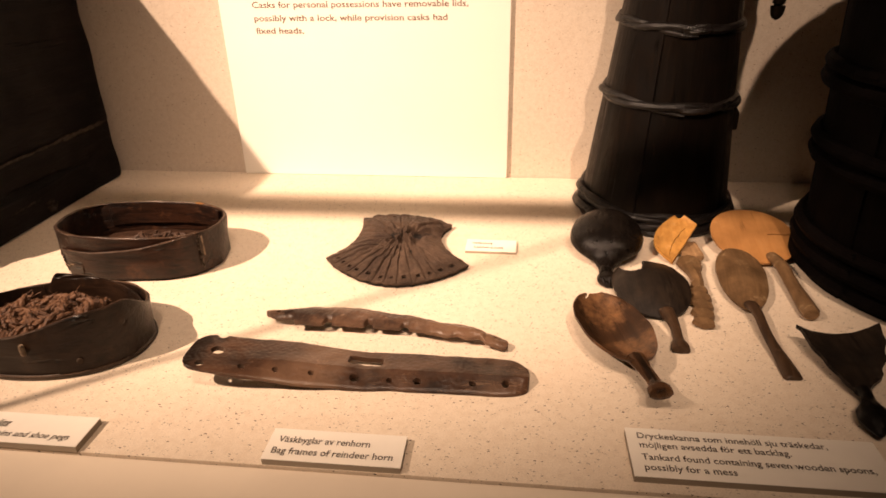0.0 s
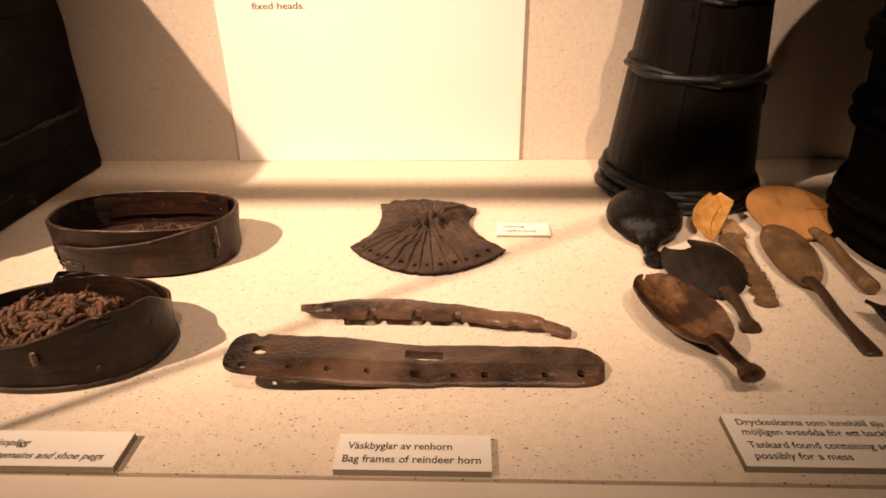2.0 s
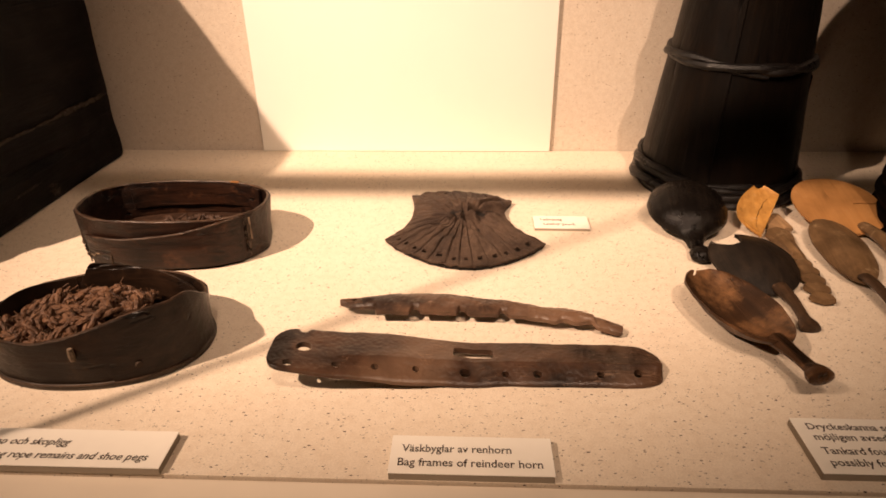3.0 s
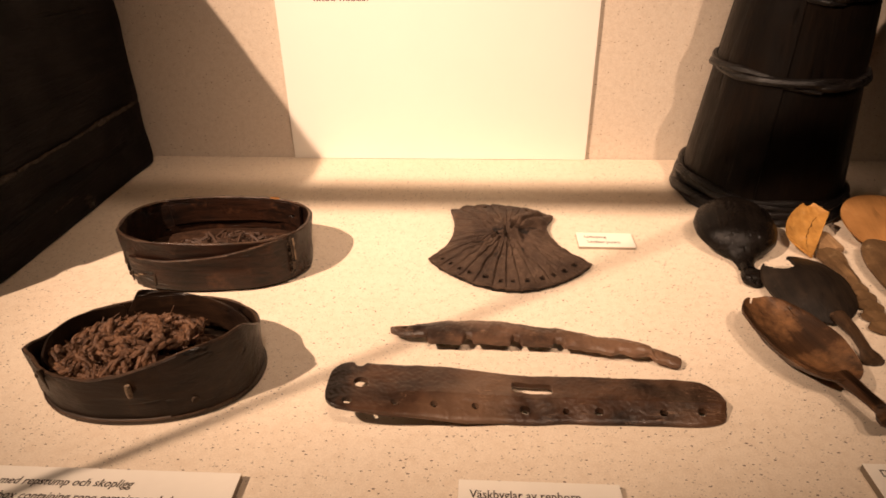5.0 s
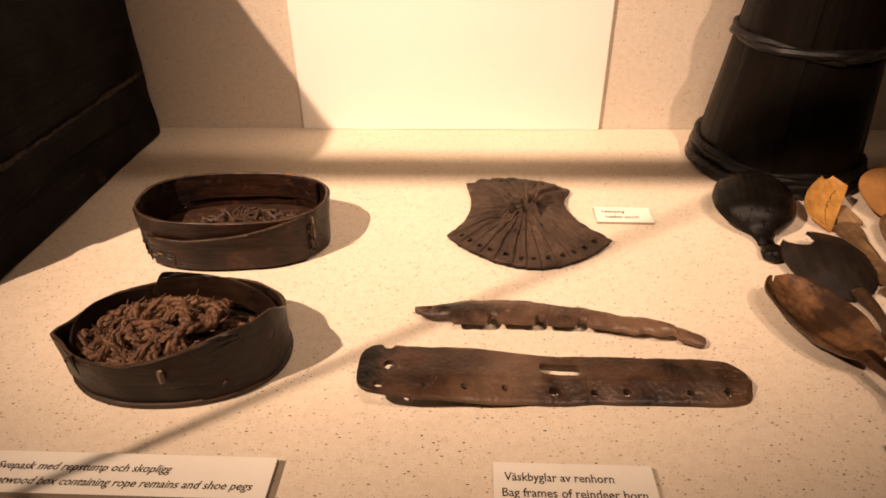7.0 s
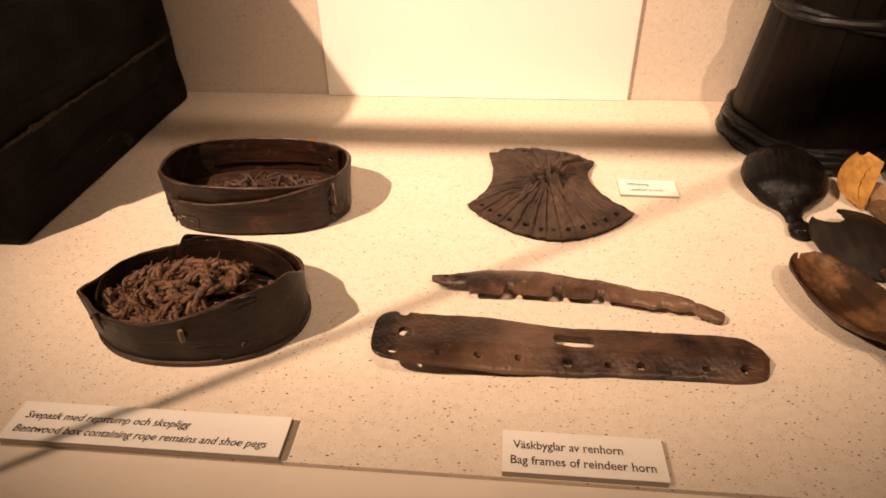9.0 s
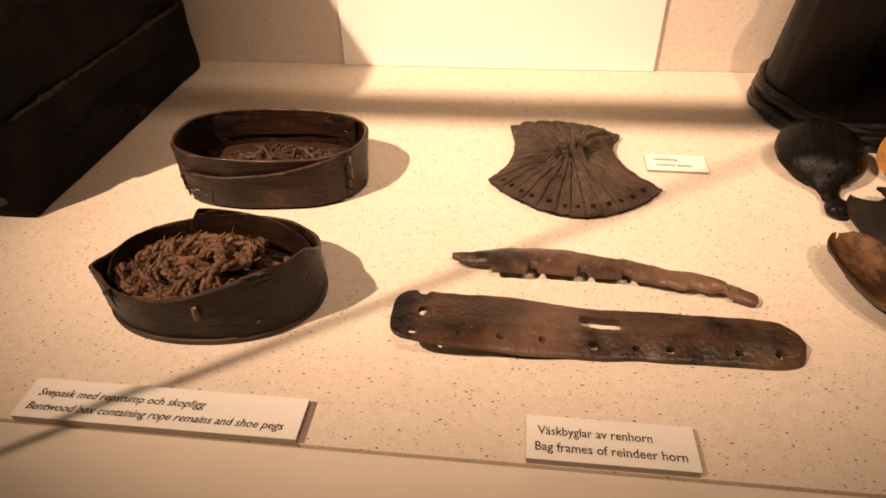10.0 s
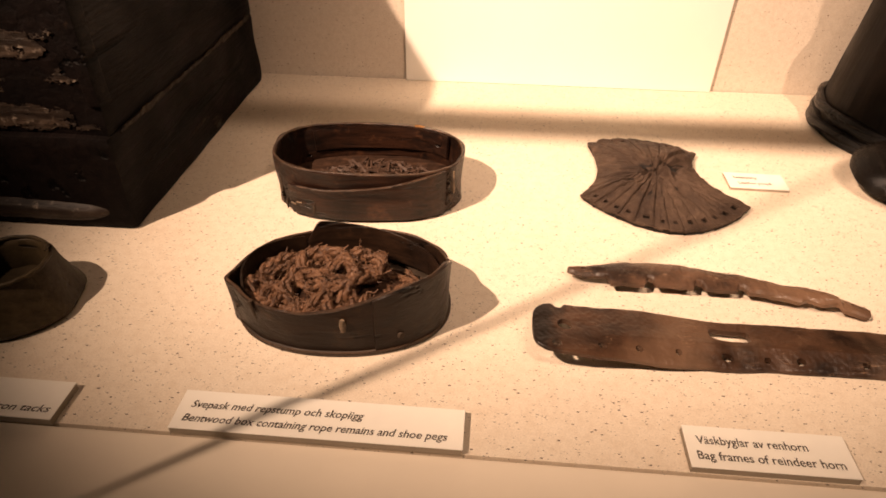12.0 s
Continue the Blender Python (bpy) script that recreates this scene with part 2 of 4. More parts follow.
def part(name, bm, material, parent=None, label="", smooth=True):
    me = bpy.data.meshes.new(name)
    bmesh.ops.recalc_face_normals(bm, faces=bm.faces[:])
    bm.to_mesh(me)
    bm.free()
    if smooth:
        me.shade_smooth()
        me.set_sharp_from_angle(angle=radians(38))
    me.materials.append(material)
    ob = new(name, me)
    if parent:
        ob.parent = parent
    return tagged(ob, label)


def box(x0, x1, y0, y1, z0, z1, bevel=0.0, seg=2):
    bm = bmesh.new()
    bmesh.ops.create_cube(bm, size=1, matrix=Matrix.Translation(((x0 + x1) / 2, (y0 + y1) / 2, (z0 + z1) / 2)) @ Matrix.Diagonal((x1 - x0, y1 - y0, z1 - z0, 1)))
    if bevel:
        bmesh.ops.bevel(bm, geom=bm.edges[:], offset=bevel, segments=seg, affect="EDGES", profile=0.6)
    return bm


def loft(rings, closed=True, caps=True):
    """Skin over rings of equal length; the rings are closed loops."""
    bm = bmesh.new()
    vs = [[bm.verts.new(p) for p in r] for r in rings]
    n = len(vs[0])
    for a, b in zip(vs, vs[1:]):
        for i in range(n if closed else n - 1):
            j = (i + 1) % n
            bm.faces.new((a[i], a[j], b[j], b[i]))
    if caps:
        bm.faces.new(vs[0][::-1])
        bm.faces.new(vs[-1])
    return bm


def join(*bms):
    out = bmesh.new()
    for b in bms:
        me = bpy.data.meshes.new("tmp")
        b.to_mesh(me)
        b.free()
        out.from_mesh(me)
        bpy.data.meshes.remove(me)
    return out


def ring(r, z, n=64, cx=0.0, cy=0.0, wob=0.0, seed=0.0):
    out = []
    for i in range(n):
        a = math.tau * i / n
        k = r * (1 + wob * noise.noise((math.cos(a) * 2 + seed, math.sin(a) * 2, z * 30)))
        out.append((cx + k * math.cos(a), cy + k * math.sin(a), z))
    return out


def tube(path, radius, seg=8, taper=None, flat=1.0):
    """Round rod along a path; taper(s) scales the radius for s from 0 to 1."""
    pts = [Vector(p) for p in path]
    rings = []
    for i, p in enumerate(pts):
        d = (pts[min(i + 1, len(pts) - 1)] - pts[max(i - 1, 0)]).normalized()
        side = d.cross(Vector((0, 0, 1)))
        side = side.normalized() if side.length > 1e-4 else Vector((1, 0, 0))
        up = side.cross(d)
        r = radius * (taper(i / (len(pts) - 1)) if taper else 1)
        rings.append([p + side * (r * math.cos(math.tau * k / seg)) + up * (r * flat * math.sin(math.tau * k / seg)) for k in range(seg)])
    return loft(rings)


def sheet(nu, nv, place, thick, holes=(), keep=None):
    """A plate of nu x nv cells: place(u, v) gives its upper face, thick(u, v) its thickness; holes are (x, y, rx, ry) in plan and go right through."""
    top, bot = {}, {}
    bm = bmesh.new()
    grid = [[Vector(place(i / nu, j / nv)) for j in range(nv + 1)] for i in range(nu + 1)]
    gone = set()
    for hx, hy, rx, ry, *power in holes:
        pw = power[0] if power else 2.0
        for i in range(nu):
            for j in range(nv):
                c = (grid[i][j] + grid[i + 1][j + 1]) / 2
                if abs((c.x - hx) / rx) ** pw + abs((c.y - hy) / ry) ** pw < 1:
                    gone.add((i, j))
        edge = {(i + a, j + b) for i, j in gone for a in (0, 1) for b in (0, 1)}
        for i, j in edge:
            p = grid[i][j]
            q = (abs((p.x - hx) / rx) ** pw + abs((p.y - hy) / ry) ** pw) ** (1 / pw)
            if 0.55 < q < 1.7:
                p.x, p.y = hx + (p.x - hx) / q, hy + (p.y - hy) / q
    if keep:
        gone |= {(i, j) for i in range(nu) for j in range(nv) if not keep((i + 0.5) / nu, (j + 0.5) / nv)}
    cells = {(i, j) for i in range(nu) for j in range(nv)} - gone

    def vert(store, i, j, dz):
        if (i, j) not in store:
            p = grid[i][j]
            store[i, j] = bm.verts.new((p.x, p.y, p.z - dz))
        return store[i, j]

    for i, j in cells:
        q = ((i, j), (i + 1, j), (i + 1, j + 1), (i, j + 1))
        bm.faces.new([vert(top, *k, 0) for k in q])
        bm.faces.new([vert(bot, *k, thick(k[0] / nu, k[1] / nv)) for k in q[::-1]])
        for n_, (a, b) in (((i, j - 1), (q[0], q[1])), ((i + 1, j), (q[1], q[2])), ((i, j + 1), (q[2], q[3])), ((i - 1, j), (q[3], q[0]))):
            if n_ not in cells:
                bm.faces.new((vert(top, *b, 0), vert(top, *a, 0), vert(bot, *a, thick(a[0] / nu, a[1] / nv)), vert(bot, *b, thick(b[0] / nu, b[1] / nv))))
    return bm


def smooth(a, b, x):
    t = min(1, max(0, (x - a) / (b - a)))
    return t * t * (3 - 2 * t)


def through_points(pts, x):
    """A smooth curve through a few (x, y) knots."""
    if x <= pts[0][0]:
        return pts[0][1]
    for (x0, y0), (x1, y1) in zip(pts, pts[1:]):
        if x <= x1:
            return y0 + (y1 - y0) * smooth(x0, x1, x)
    return pts[-1][1]


def lettering(words, width, parent, m, shear=0.0, bold=0.0, height=None, ink=INK):
    """One line of raised print of a given width, its lower left corner at m."""
    cu = bpy.data.curves.new("lettering", "FONT")
    cu.body, cu.size, cu.shear, cu.offset, cu.resolution_u = words, 1.0, shear, bold, 3
    ob = bpy.data.objects.new("lettering", cu)
    scene.collection.objects.link(ob)
    bpy.context.view_layer.update()
    me = bpy.data.meshes.new_from_object(ob)
    bpy.data.objects.remove(ob)
    # short feet on the stems, for print with serifs
    bm = bmesh.new()
    bm.from_mesh(me)
    for e in [e for e in bm.edges if len(e.link_faces) == 1]:
        a, b = sorted((v.co.copy() for v in e.verts), key=lambda c: c.x)
        if abs(a.y - b.y) < 0.004 and 0.05 < b.x - a.x < 0.17:
            d = 0.030 if e.link_faces[0].calc_center_median().y > a.y else -0.030
            wide = 0.050
            bm.faces.new([bm.verts.new(c) for c in ((a.x - wide, a.y, 0), (b.x + wide, a.y, 0), (b.x, a.y + d, 0), (a.x, a.y + d, 0))])
    bm.normal_update()
    for f in bm.faces:
        if f.normal.z < 0:
            f.normal_flip()
    bm.to_mesh(me)
    bm.free()
    xs = [v.co.x for v in me.vertices]
    s = width / (max(xs) - min(xs))
    sy = height or s
    x0 = min(xs)
    me.transform(m @ Matrix.Diagonal((s, sy, s, 1)) @ Matrix.Translation((-x0, 0, 0)))
    me.materials.append(ink)
    out = new("lettering", me)
    out.parent = parent
    return out


# ---- the case: floor, ledge, wall, frame, and the dark gallery round it ----
def structure(name, bm, material, label, smooth_=False):
    return tagged(part(name, bm, material, None, label, smooth_), kind="structure")


BACK = 0.966
structure("floor", box(-1.1, 1.1, 0.4545, BACK - 0.0014, -0.012, 0.0), FLOOR, "cream speckled display board, the floor of the case")
structure("trim", box(-1.1, 1.1, 0.33, 0.4535, -0.02, -0.0015, 0.001), LEDGE, "smooth cream painted ledge along the front of the case")
structure("wall_north", box(-1.1, 1.1, BACK, BACK + 0.02, -0.02, 1.4), WALL, "warm grey speckled back wall of the display case")
structure("wall_west", box(-1.12, -1.1, 0.33, BACK + 0.02, -0.02, 1.4), WALL, "speckled side wall of the display case")
structure("wall_east", box(1.1, 1.12, 0.33, BACK + 0.02, -0.02, 1.4), WALL, "speckled side wall of the display case")
structure("case_base", box(-1.12, 1.12, 0.33, BACK + 0.02, -0.9, -0.021), ROOM, "dark painted base under the display case")
structure("case_rail", box(-1.1, 1.1, 0.353, 0.370, 0.644, 0.661, 0.002), FRAME, "dark metal front rail of the display case")
structure("case_post", box(-0.3568, -0.3528, 0.3580, 0.3620, -0.0015, 0.644, 0.0008), FRAME, "thin dark metal post at the case front")
structure("gallery_floor", box(-1.7, 1.7, -1.3, 1.2, -0.95, -0.9), ROOM, "dark gallery floor")
structure("gallery_ceiling", box(-1.7, 1.7, -1.3, 1.2, 1.6, 1.65), ROOM, "dark gallery ceiling")
structure("gallery_wall_north", box(-1.7, 1.7, 1.2, 1.25, -0.95, 1.65), ROOM, "dark gallery wall")
structure("gallery_wall_south", box(-1.7, 1.7, -1.35, -1.3, -0.95, 1.65), ROOM, "dark gallery wall")
structure("gallery_wall_west", box(-1.75, -1.7, -1.35, 1.25, -0.95, 1.65), ROOM, "dark gallery wall")
structure("gallery_wall_east", box(1.7, 1.75, -1.35, 1.25, -0.95, 1.65), ROOM, "dark gallery wall")


# ---- text panel and labels ----
def text_panel():
    t = thing("text_panel", (0, 0, 0), 0, "large white text panel with brown print on the wall", "text panel")
    part("board", box(-0.1955, 0.1530, 0.9605, 0.9655, 0.0005, 0.56, 0.0006), PANEL, t)
    for words, z, x1 in (("Casks for personal possessions have removable lids,", 0.2085, 0.104), ("possibly with a lock, while provision casks had", 0.1935, 0.0805), ("fixed heads.", 0.1792, -0.0935)):
        lettering(words, x1 + 0.154, t, pose(-0.154, 0.9602, z, 90, 0, 0), bold=0.006, height=0.0098, ink=PRINT)


text_panel()


def label_card(at, w, d, thick, lines, label, shear=0.0, rz=0.0):
    """A foam-board caption: lines are (words, x, y, width, height)."""
    t = thing("label_card", at, rz, label, "label")
    part("card", box(0, w, 0, d, thick - 0.0006, thick, 0.0002, 1), CARD, t)
    part("backing", box(0.0003, w - 0.0003, 0.0003, d - 0.0003, 0.0, thick - 0.0006), CARD_EDGE, t, "brown cut edge of the card")
    for words, x, y, width, h in lines:
        lettering(words, width, t, pose(x, y, thick + 0.0002), shear, 0.009, h)
    return t


label_card((0.018, 0.4545, 0), 0.084, 0.0262, 0.005, [("Väskbyglar av renhorn", 0.0055, 0.0145, 0.0575, 0.0072), ("Bag frames of reindeer horn", 0.0045, 0.0050, 0.0740, 0.0072)], "small white caption card about bag frames of horn")
label_card((-0.2565, 0.4535, 0), 0.158, 0.0262, 0.005, [("Svepask med repstump och skopligg", 0.0070, 0.0143, 0.0965, 0.0068), ("Bentwood box containing rope remains and shoe pegs", 0.0055, 0.0050, 0.1440, 0.0068)], "long white caption card with italic print, Bentwood box", 0.22)
label_card((-0.4775, 0.4525, 0), 0.156, 0.0265, 0.005, [("ing iron tacks", 0.1075, 0.0045, 0.0450, 0.0066)], "white caption card with italic print about iron tacks", 0.22)
label_card((0.2345, 0.4610, 0), 0.144, 0.0395, 0.005, [("Dryckeskanna som innehöll sju träskedar,", 0.0065, 0.0305, 0.109, 0.0068), ("möjligen avsedda för ett backlag.", 0.0065, 0.0228, 0.086, 0.0068), ("Tankard found containing seven wooden spoons,", 0.0065, 0.0130, 0.128, 0.0068), ("possibly for a mess", 0.0065, 0.0050, 0.051, 0.0068)], "large white four-line caption card about a tankard with spoons")
label_card((0.1165, 0.743, 0), 0.050, 0.0265, 0.003, [("Läderpung", 0.0065, 0.0160, 0.0200, 0.0060), ("Leather pouch", 0.0085, 0.0065, 0.0290, 0.0060)], "tiny white caption card beside the leather pouch", 0.0, -1.0)


# ---- the blackened chest ----
def rough_block(x0, x1, y0, y1, z0, z1, wob=0.0015, seed=0.0, step=0.02, rnd=0.004):
    """A hewn block: rounded edges and slightly uneven faces."""
    bm = box(x0, x1, y0, y1, z0, z1, rnd, 2)
    cuts = max(2, int(max(x1 - x0, y1 - y0, z1 - z0) / step))
    long_edges = [e for e in bm.edges if e.calc_length() > step * 1.5]
    bmesh.ops.subdivide_edges(bm, edges=long_edges, cuts=min(cuts, 24), use_grid_fill=True)
    for v in bm.verts:
        p = v.co * 22 + Vector((seed, 0, 0))
        v.co += Vector((noise.noise(p), noise.noise(p + Vector((7, 0, 0))), 0.5 * noise.noise(p + Vector((0, 9, 0))))) * wob
    return bm


def ragged_patch(w, h, seed, cut=0.0, thick=0.0004):
    """A thin splintered patch, w by h, ragged all round."""
    nu, nv = max(12, int(w / 0.0007)), max(6, int(h / 0.0004))

    def keep(u, v):
        rim = min(u, 1 - u) * w / 0.012 + 0.0, min(v, 1 - v) * h / min(0.005, h * 0.4)
        return noise.noise((u * w * 90 + seed, v * h * 210, seed)) + 0.75 * noise.noise((u * w * 420, v * h * 900, seed)) > cut - 0.25 + 0.9 * (1 - min(1, rim[0])) + 0.8 * (1 - min(1, rim[1]))

    return sheet(nu, nv, lambda u, v: ((u - 0.5) * w, (v - 0.5) * h, thick + 0.0004 * noise.noise((u * w * 150, v * h * 300, seed))), lambda u, v: thick, (), keep)


def chest():
    t = thing("sea_chest", (0, 0, 0), 0, "blackened old wooden chest with worn pale edges", "chest")
    part("plinth", rough_block(-0.86, -0.362, 0.634, 0.944, 0.0, 0.078, 0.0022, 1.0, 0.022, 0.006), CHEST, t)
    part("body", rough_block(-0.855, -0.3630, 0.640, 0.945, 0.0745, 0.245, 0.0022, 3.0, 0.022, 0.005), CHEST, t)
    part("lid", rough_block(-0.862, -0.362, 0.632, 0.948, 0.245, 0.33, 0.0022, 5.0, 0.022, 0.012), CHEST, t)
    for y, ln, z, h, cut, seed in ((0.79, 0.29, 0.0768, 0.0040, -0.22, 3.0), (0.885, 0.09, 0.0770, 0.0070, -0.20, 5.0), (0.70, 0.05, 0.0770, 0.0065, -0.3, 8.0), (0.806, 0.026, 0.0130, 0.022, 0.15, 11.0), (0.765, 0.05, 0.0260, 0.005, 0.15, 12.0)):
        w = part("worn_edge", ragged_patch(ln, h, seed, cut), CHEST_WORN, t, "pale worn arris of the plinth")
        w.matrix_basis = Matrix.Translation((-0.3612, y, z)) @ Matrix(((0, 0, 1, 0), (1, 0, 0, 0), (0, 1, 0, 0), (0, 0, 0, 1)))
    foot = [(-0.80 + 0.424 * i / 70, 0.6380 + 0.0006 * noise.noise((i * 0.3, 0, 2)), 0.0160 + 0.0007 * noise.noise((i * 0.22, 5, 2))) for i in range(71)]
    part("batten", tube(foot, 0.0105, 12, lambda q: (1 + 0.08 * noise.noise((q * 40, 1, 7))) * math.sqrt(max(0.01, 1 - max(0, (q - 0.90) / 0.10) ** 2)), 0.92), CHEST_STRAP, t, "pale worn batten along the chest's foot")
    part("corner_iron", rough_block(-0.372, -0.3615, 0.6375, 0.654, 0.10, 0.30, 0.0012, 9.0, 0.015, 0.003), CHEST, t, "dark corner strap")
    for x, wd, z, h, cut, seed in ((-0.440, 0.110, 0.0905, 0.020, -0.30, 1.0), (-0.4150, 0.060, 0.1420, 0.020, -0.25, 2.0), (-0.378, 0.026, 0.0840, 0.005, -0.3, 3.0), (-0.436, 0.024, 0.113, 0.014, -0.1, 6.0), (-0.385, 0.030, 0.120, 0.016, 0.25, 4.0), (-0.382, 0.020, 0.152, 0.010, 0.1, 9.0)):
        w = part("splinter_patch", ragged_patch(wd, h, seed, cut), CHEST_STRAP, t, "pale bare wood where the front has split")
        w.matrix_basis = pose(x, 0.6395, z, 90, 0, 0)


chest()


# ---- the tankard ----
def staved(t, cx, cy, z0, z1, r0, r1, n, material, lean=(0, 0), gap=0.004, thick=0.008, name="stave"):
    """Staves side by side round an axis, each one a slightly uneven board."""
    rng = random.Random(n)
    cut = [i + rng.uniform(-0.18, 0.18) for i in range(n)]
    for k in range(n):
        a0, a1 = math.tau * cut[k] / n, math.tau * ((cut[k + 1] if k + 1 < n else cut[0] + n)) / n
        off = rng.uniform(-0.0012, 0.0012)
        rings = []
        for i in range(13):
            s = i / 12
            z = z0 + (z1 - z0) * s
            r = r0 + (r1 - r0) * s + off + 0.0008 * noise.noise((k * 3.1, s * 5, 1))
            inner, outer = [], []
            for j in range(5):
                f = j / 4
                a = a0 + (a1 - a0) * (gap + (1 - 2 * gap) * f)
                rr = r - (0.0003 if j in (0, 4) else 0)
                outer.append((cx + lean[0] * s + rr * math.cos(a), cy + lean[1] * s + rr * math.sin(a), z))
                inner.append((cx + lean[0] * s + (r - thick) * math.cos(a), cy + lean[1] * s + (r - thick) * math.sin(a), z))
            rings.append(outer + inner[::-1])
        part(name, loft(rings), material, t)


def withy(cx, cy, z, r, thick, tilt, lap, seed, rise=0.0):
    """A split-branch hoop, its ends lapped over each other at the angle lap."""
    bms = []
    for turn, (a0, a1, dz, dr) in enumerate(((lap - 0.25, lap + math.pi * 1.02, 0.0, 0.0), (lap + math.pi * 0.98, lap + math.tau + 0.35, 0.0, 0.0012))):
        path = []
        for i in range(49):
            s = i / 48
            a = a0 + (a1 - a0) * s
            over = 0.004 * (smooth(0.15, 0.0, s) if turn == 0 else -smooth(0.82, 1.0, s))
            rr = r + dr + 0.0007 * noise.noise((a * 3, seed, 0))
            path.append((cx + rr * math.cos(a), cy + rr * math.sin(a), z + tilt[0] * math.cos(a) + tilt[1] * math.sin(a) + over + rise * math.sin(a * 2) + 0.0008 * noise.noise((a * 4, seed, 5))))
        bms.append(tube(path, thick, 8, lambda s: 0.55 + 0.45 * min(1, 12 * s, 12 * (1 - s))))
    return join(*bms)


def twisted_hoop(cx, cy, z, r, thick, tilt, lap, seed, turns=3.0):
    """Two split branches laid round each other, their ends lapped at the angle lap."""
    bms = []
    for s in (0, 1):
        path = []
        for i in range(121):
            f = i / 120
            a = lap - 0.30 * (1 + s) + (math.tau + 0.5) * f
            ph = turns * a + math.pi * s + 0.9 * noise.noise((a, seed, 2))
            rr = r + 0.4 * thick * math.cos(ph) + 0.0016 * smooth(0.90, 1.0, f) + 0.0007 * noise.noise((a * 3, seed, s))
            path.append((cx + rr * math.cos(a), cy + rr * math.sin(a), z + 0.62 * thick * math.sin(ph) + tilt[0] * math.cos(a) + tilt[1] * math.sin(a) - 0.004 * smooth(0.86, 1.0, f) + 0.0009 * noise.noise((a * 4, seed, 5))))
        bms.append(tube(path, thick, 8, lambda q, s=s: (0.9 + 0.25 * noise.noise((q * 22, seed, s))) * (0.4 + 0.6 * min(1, 14 * q, 14 * (1 - q)))))
    return join(*bms)


def tankard():
    t = thing("tankard", (0, 0, 0), 0, "tall black tarred stave tankard with twisted withy hoops", "tankard")
    cx, cy, lean = 0.317, 0.874, (0.008, 0.0)
    at = lambda z: (cx + lean[0] * z / 0.40)
    r = lambda z: 0.0795 - 0.115 * z
    staved(t, cx, cy, 0.0, 0.40, r(0), r(0.40) + 0.004, 9, STAVE, lean, 0.0012)
    part("bottom", loft([ring(0.068, 0.004, 48, cx, cy), ring(0.068, 0.012, 48, cx, cy)]), STAVE, t)
    part("lid", loft([ring(0.036, 0.398, 48, cx + 0.008, cy), ring(0.042, 0.400, 48, cx + 0.008, cy), ring(0.042, 0.409, 48, cx + 0.008, cy), ring(0.03, 0.414, 48, cx + 0.008, cy)]), STAVE, t)
    for z, th, lap, seed, tip in ((0.0085, 0.0056, 4.3, 1.0, 0.0), (0.0205, 0.0044, 4.6, 2.0, -0.0035), (0.1310, 0.0044, 4.85, 3.0, -0.002), (0.2020, 0.0040, 4.9, 4.0, -0.002), (0.30, 0.0034, 4.2, 5.0, -0.002)):
        part("hoop", twisted_hoop(at(z), cy, z, r(z) + 0.0014, th, (tip, 0.002), lap, seed), HOOP, t, "twisted withy hoop")
    # the handle: an upright bow out to the side, its foot tip hanging clear
    hx = at(0.2) + 0.063
    path = [(hx - 0.020, cy, 0.345), (hx + 0.008, cy, 0.352), (hx + 0.026, cy, 0.33), (hx + 0.029, cy, 0.29), (hx + 0.029, cy, 0.25), (hx + 0.028, cy, 0.216)]
    fine = []
    for a, b in zip(path, path[1:]):
        fine += [Vector(a).lerp(Vector(b), k / 5) for k in range(5)]
    part("handle", tube(fine + [Vector(path[-1])] + [Vector((hx + 0.028, cy, 0.216 - 0.0022 * k)) for k in range(1, 8)], 0.0100, 14, lambda s: (0.9 + 0.25 * math.sin(s * 5)) * math.sqrt(max(0.02, 1 - max(0, (s - 0.87) / 0.13) ** 2)), 0.8), STAVE, t)
    part("peg", tube([(at(0.1) + r(0.1) - 0.004, cy, 0.118), (at(0.1) + r(0.1) + 0.004, cy, 0.108), (at(0.1) + r(0.1) + 0.004, cy, 0.092)], 0.0045, 8), STAVE, t)


tankard()


# ---- the black cask ----
def cask():
    t = thing("cask", (0, 0, 0), 0, "big black stave cask with broad bound hoops standing in shade", "cask")
    cx, cy = 0.552, 0.725
    staved(t, cx, cy, 0.0, 0.32, 0.124, 0.137, 18, CASK, (0, 0), 0.008, 0.012)
    part("bottom", loft([ring(0.11, 0.004, 48, cx, cy), ring(0.11, 0.014, 48, cx, cy)]), CASK, t)
    part("head", loft([ring(0.127, 0.300, 48, cx, cy), ring(0.127, 0.311, 48, cx, cy)]), CASK, t)
    for z, th, s in ((0.012, 0.007, 1.0), (0.026, 0.007, 2.0), (0.042, 0.006, 3.0), (0.105, 0.006, 4.0), (0.119, 0.006, 5.0), (0.168, 0.007, 6.0), (0.181, 0.006, 7.0), (0.27, 0.007, 8.0), (0.284, 0.006, 9.0)):
        part("hoop", withy(cx, cy, z, 0.126 + 0.04 * z, th, (0.0, 0.0), 3.6 + s * 0.7, s), CASK, t)


cask()


# ---- bentwood boxes ----
def oval(a, b, th, n=2.4):
    c, s = math.cos(th), math.sin(th)
    return a * math.copysign(abs(c) ** (2 / n), c), b * math.copysign(abs(s) ** (2 / n), s)


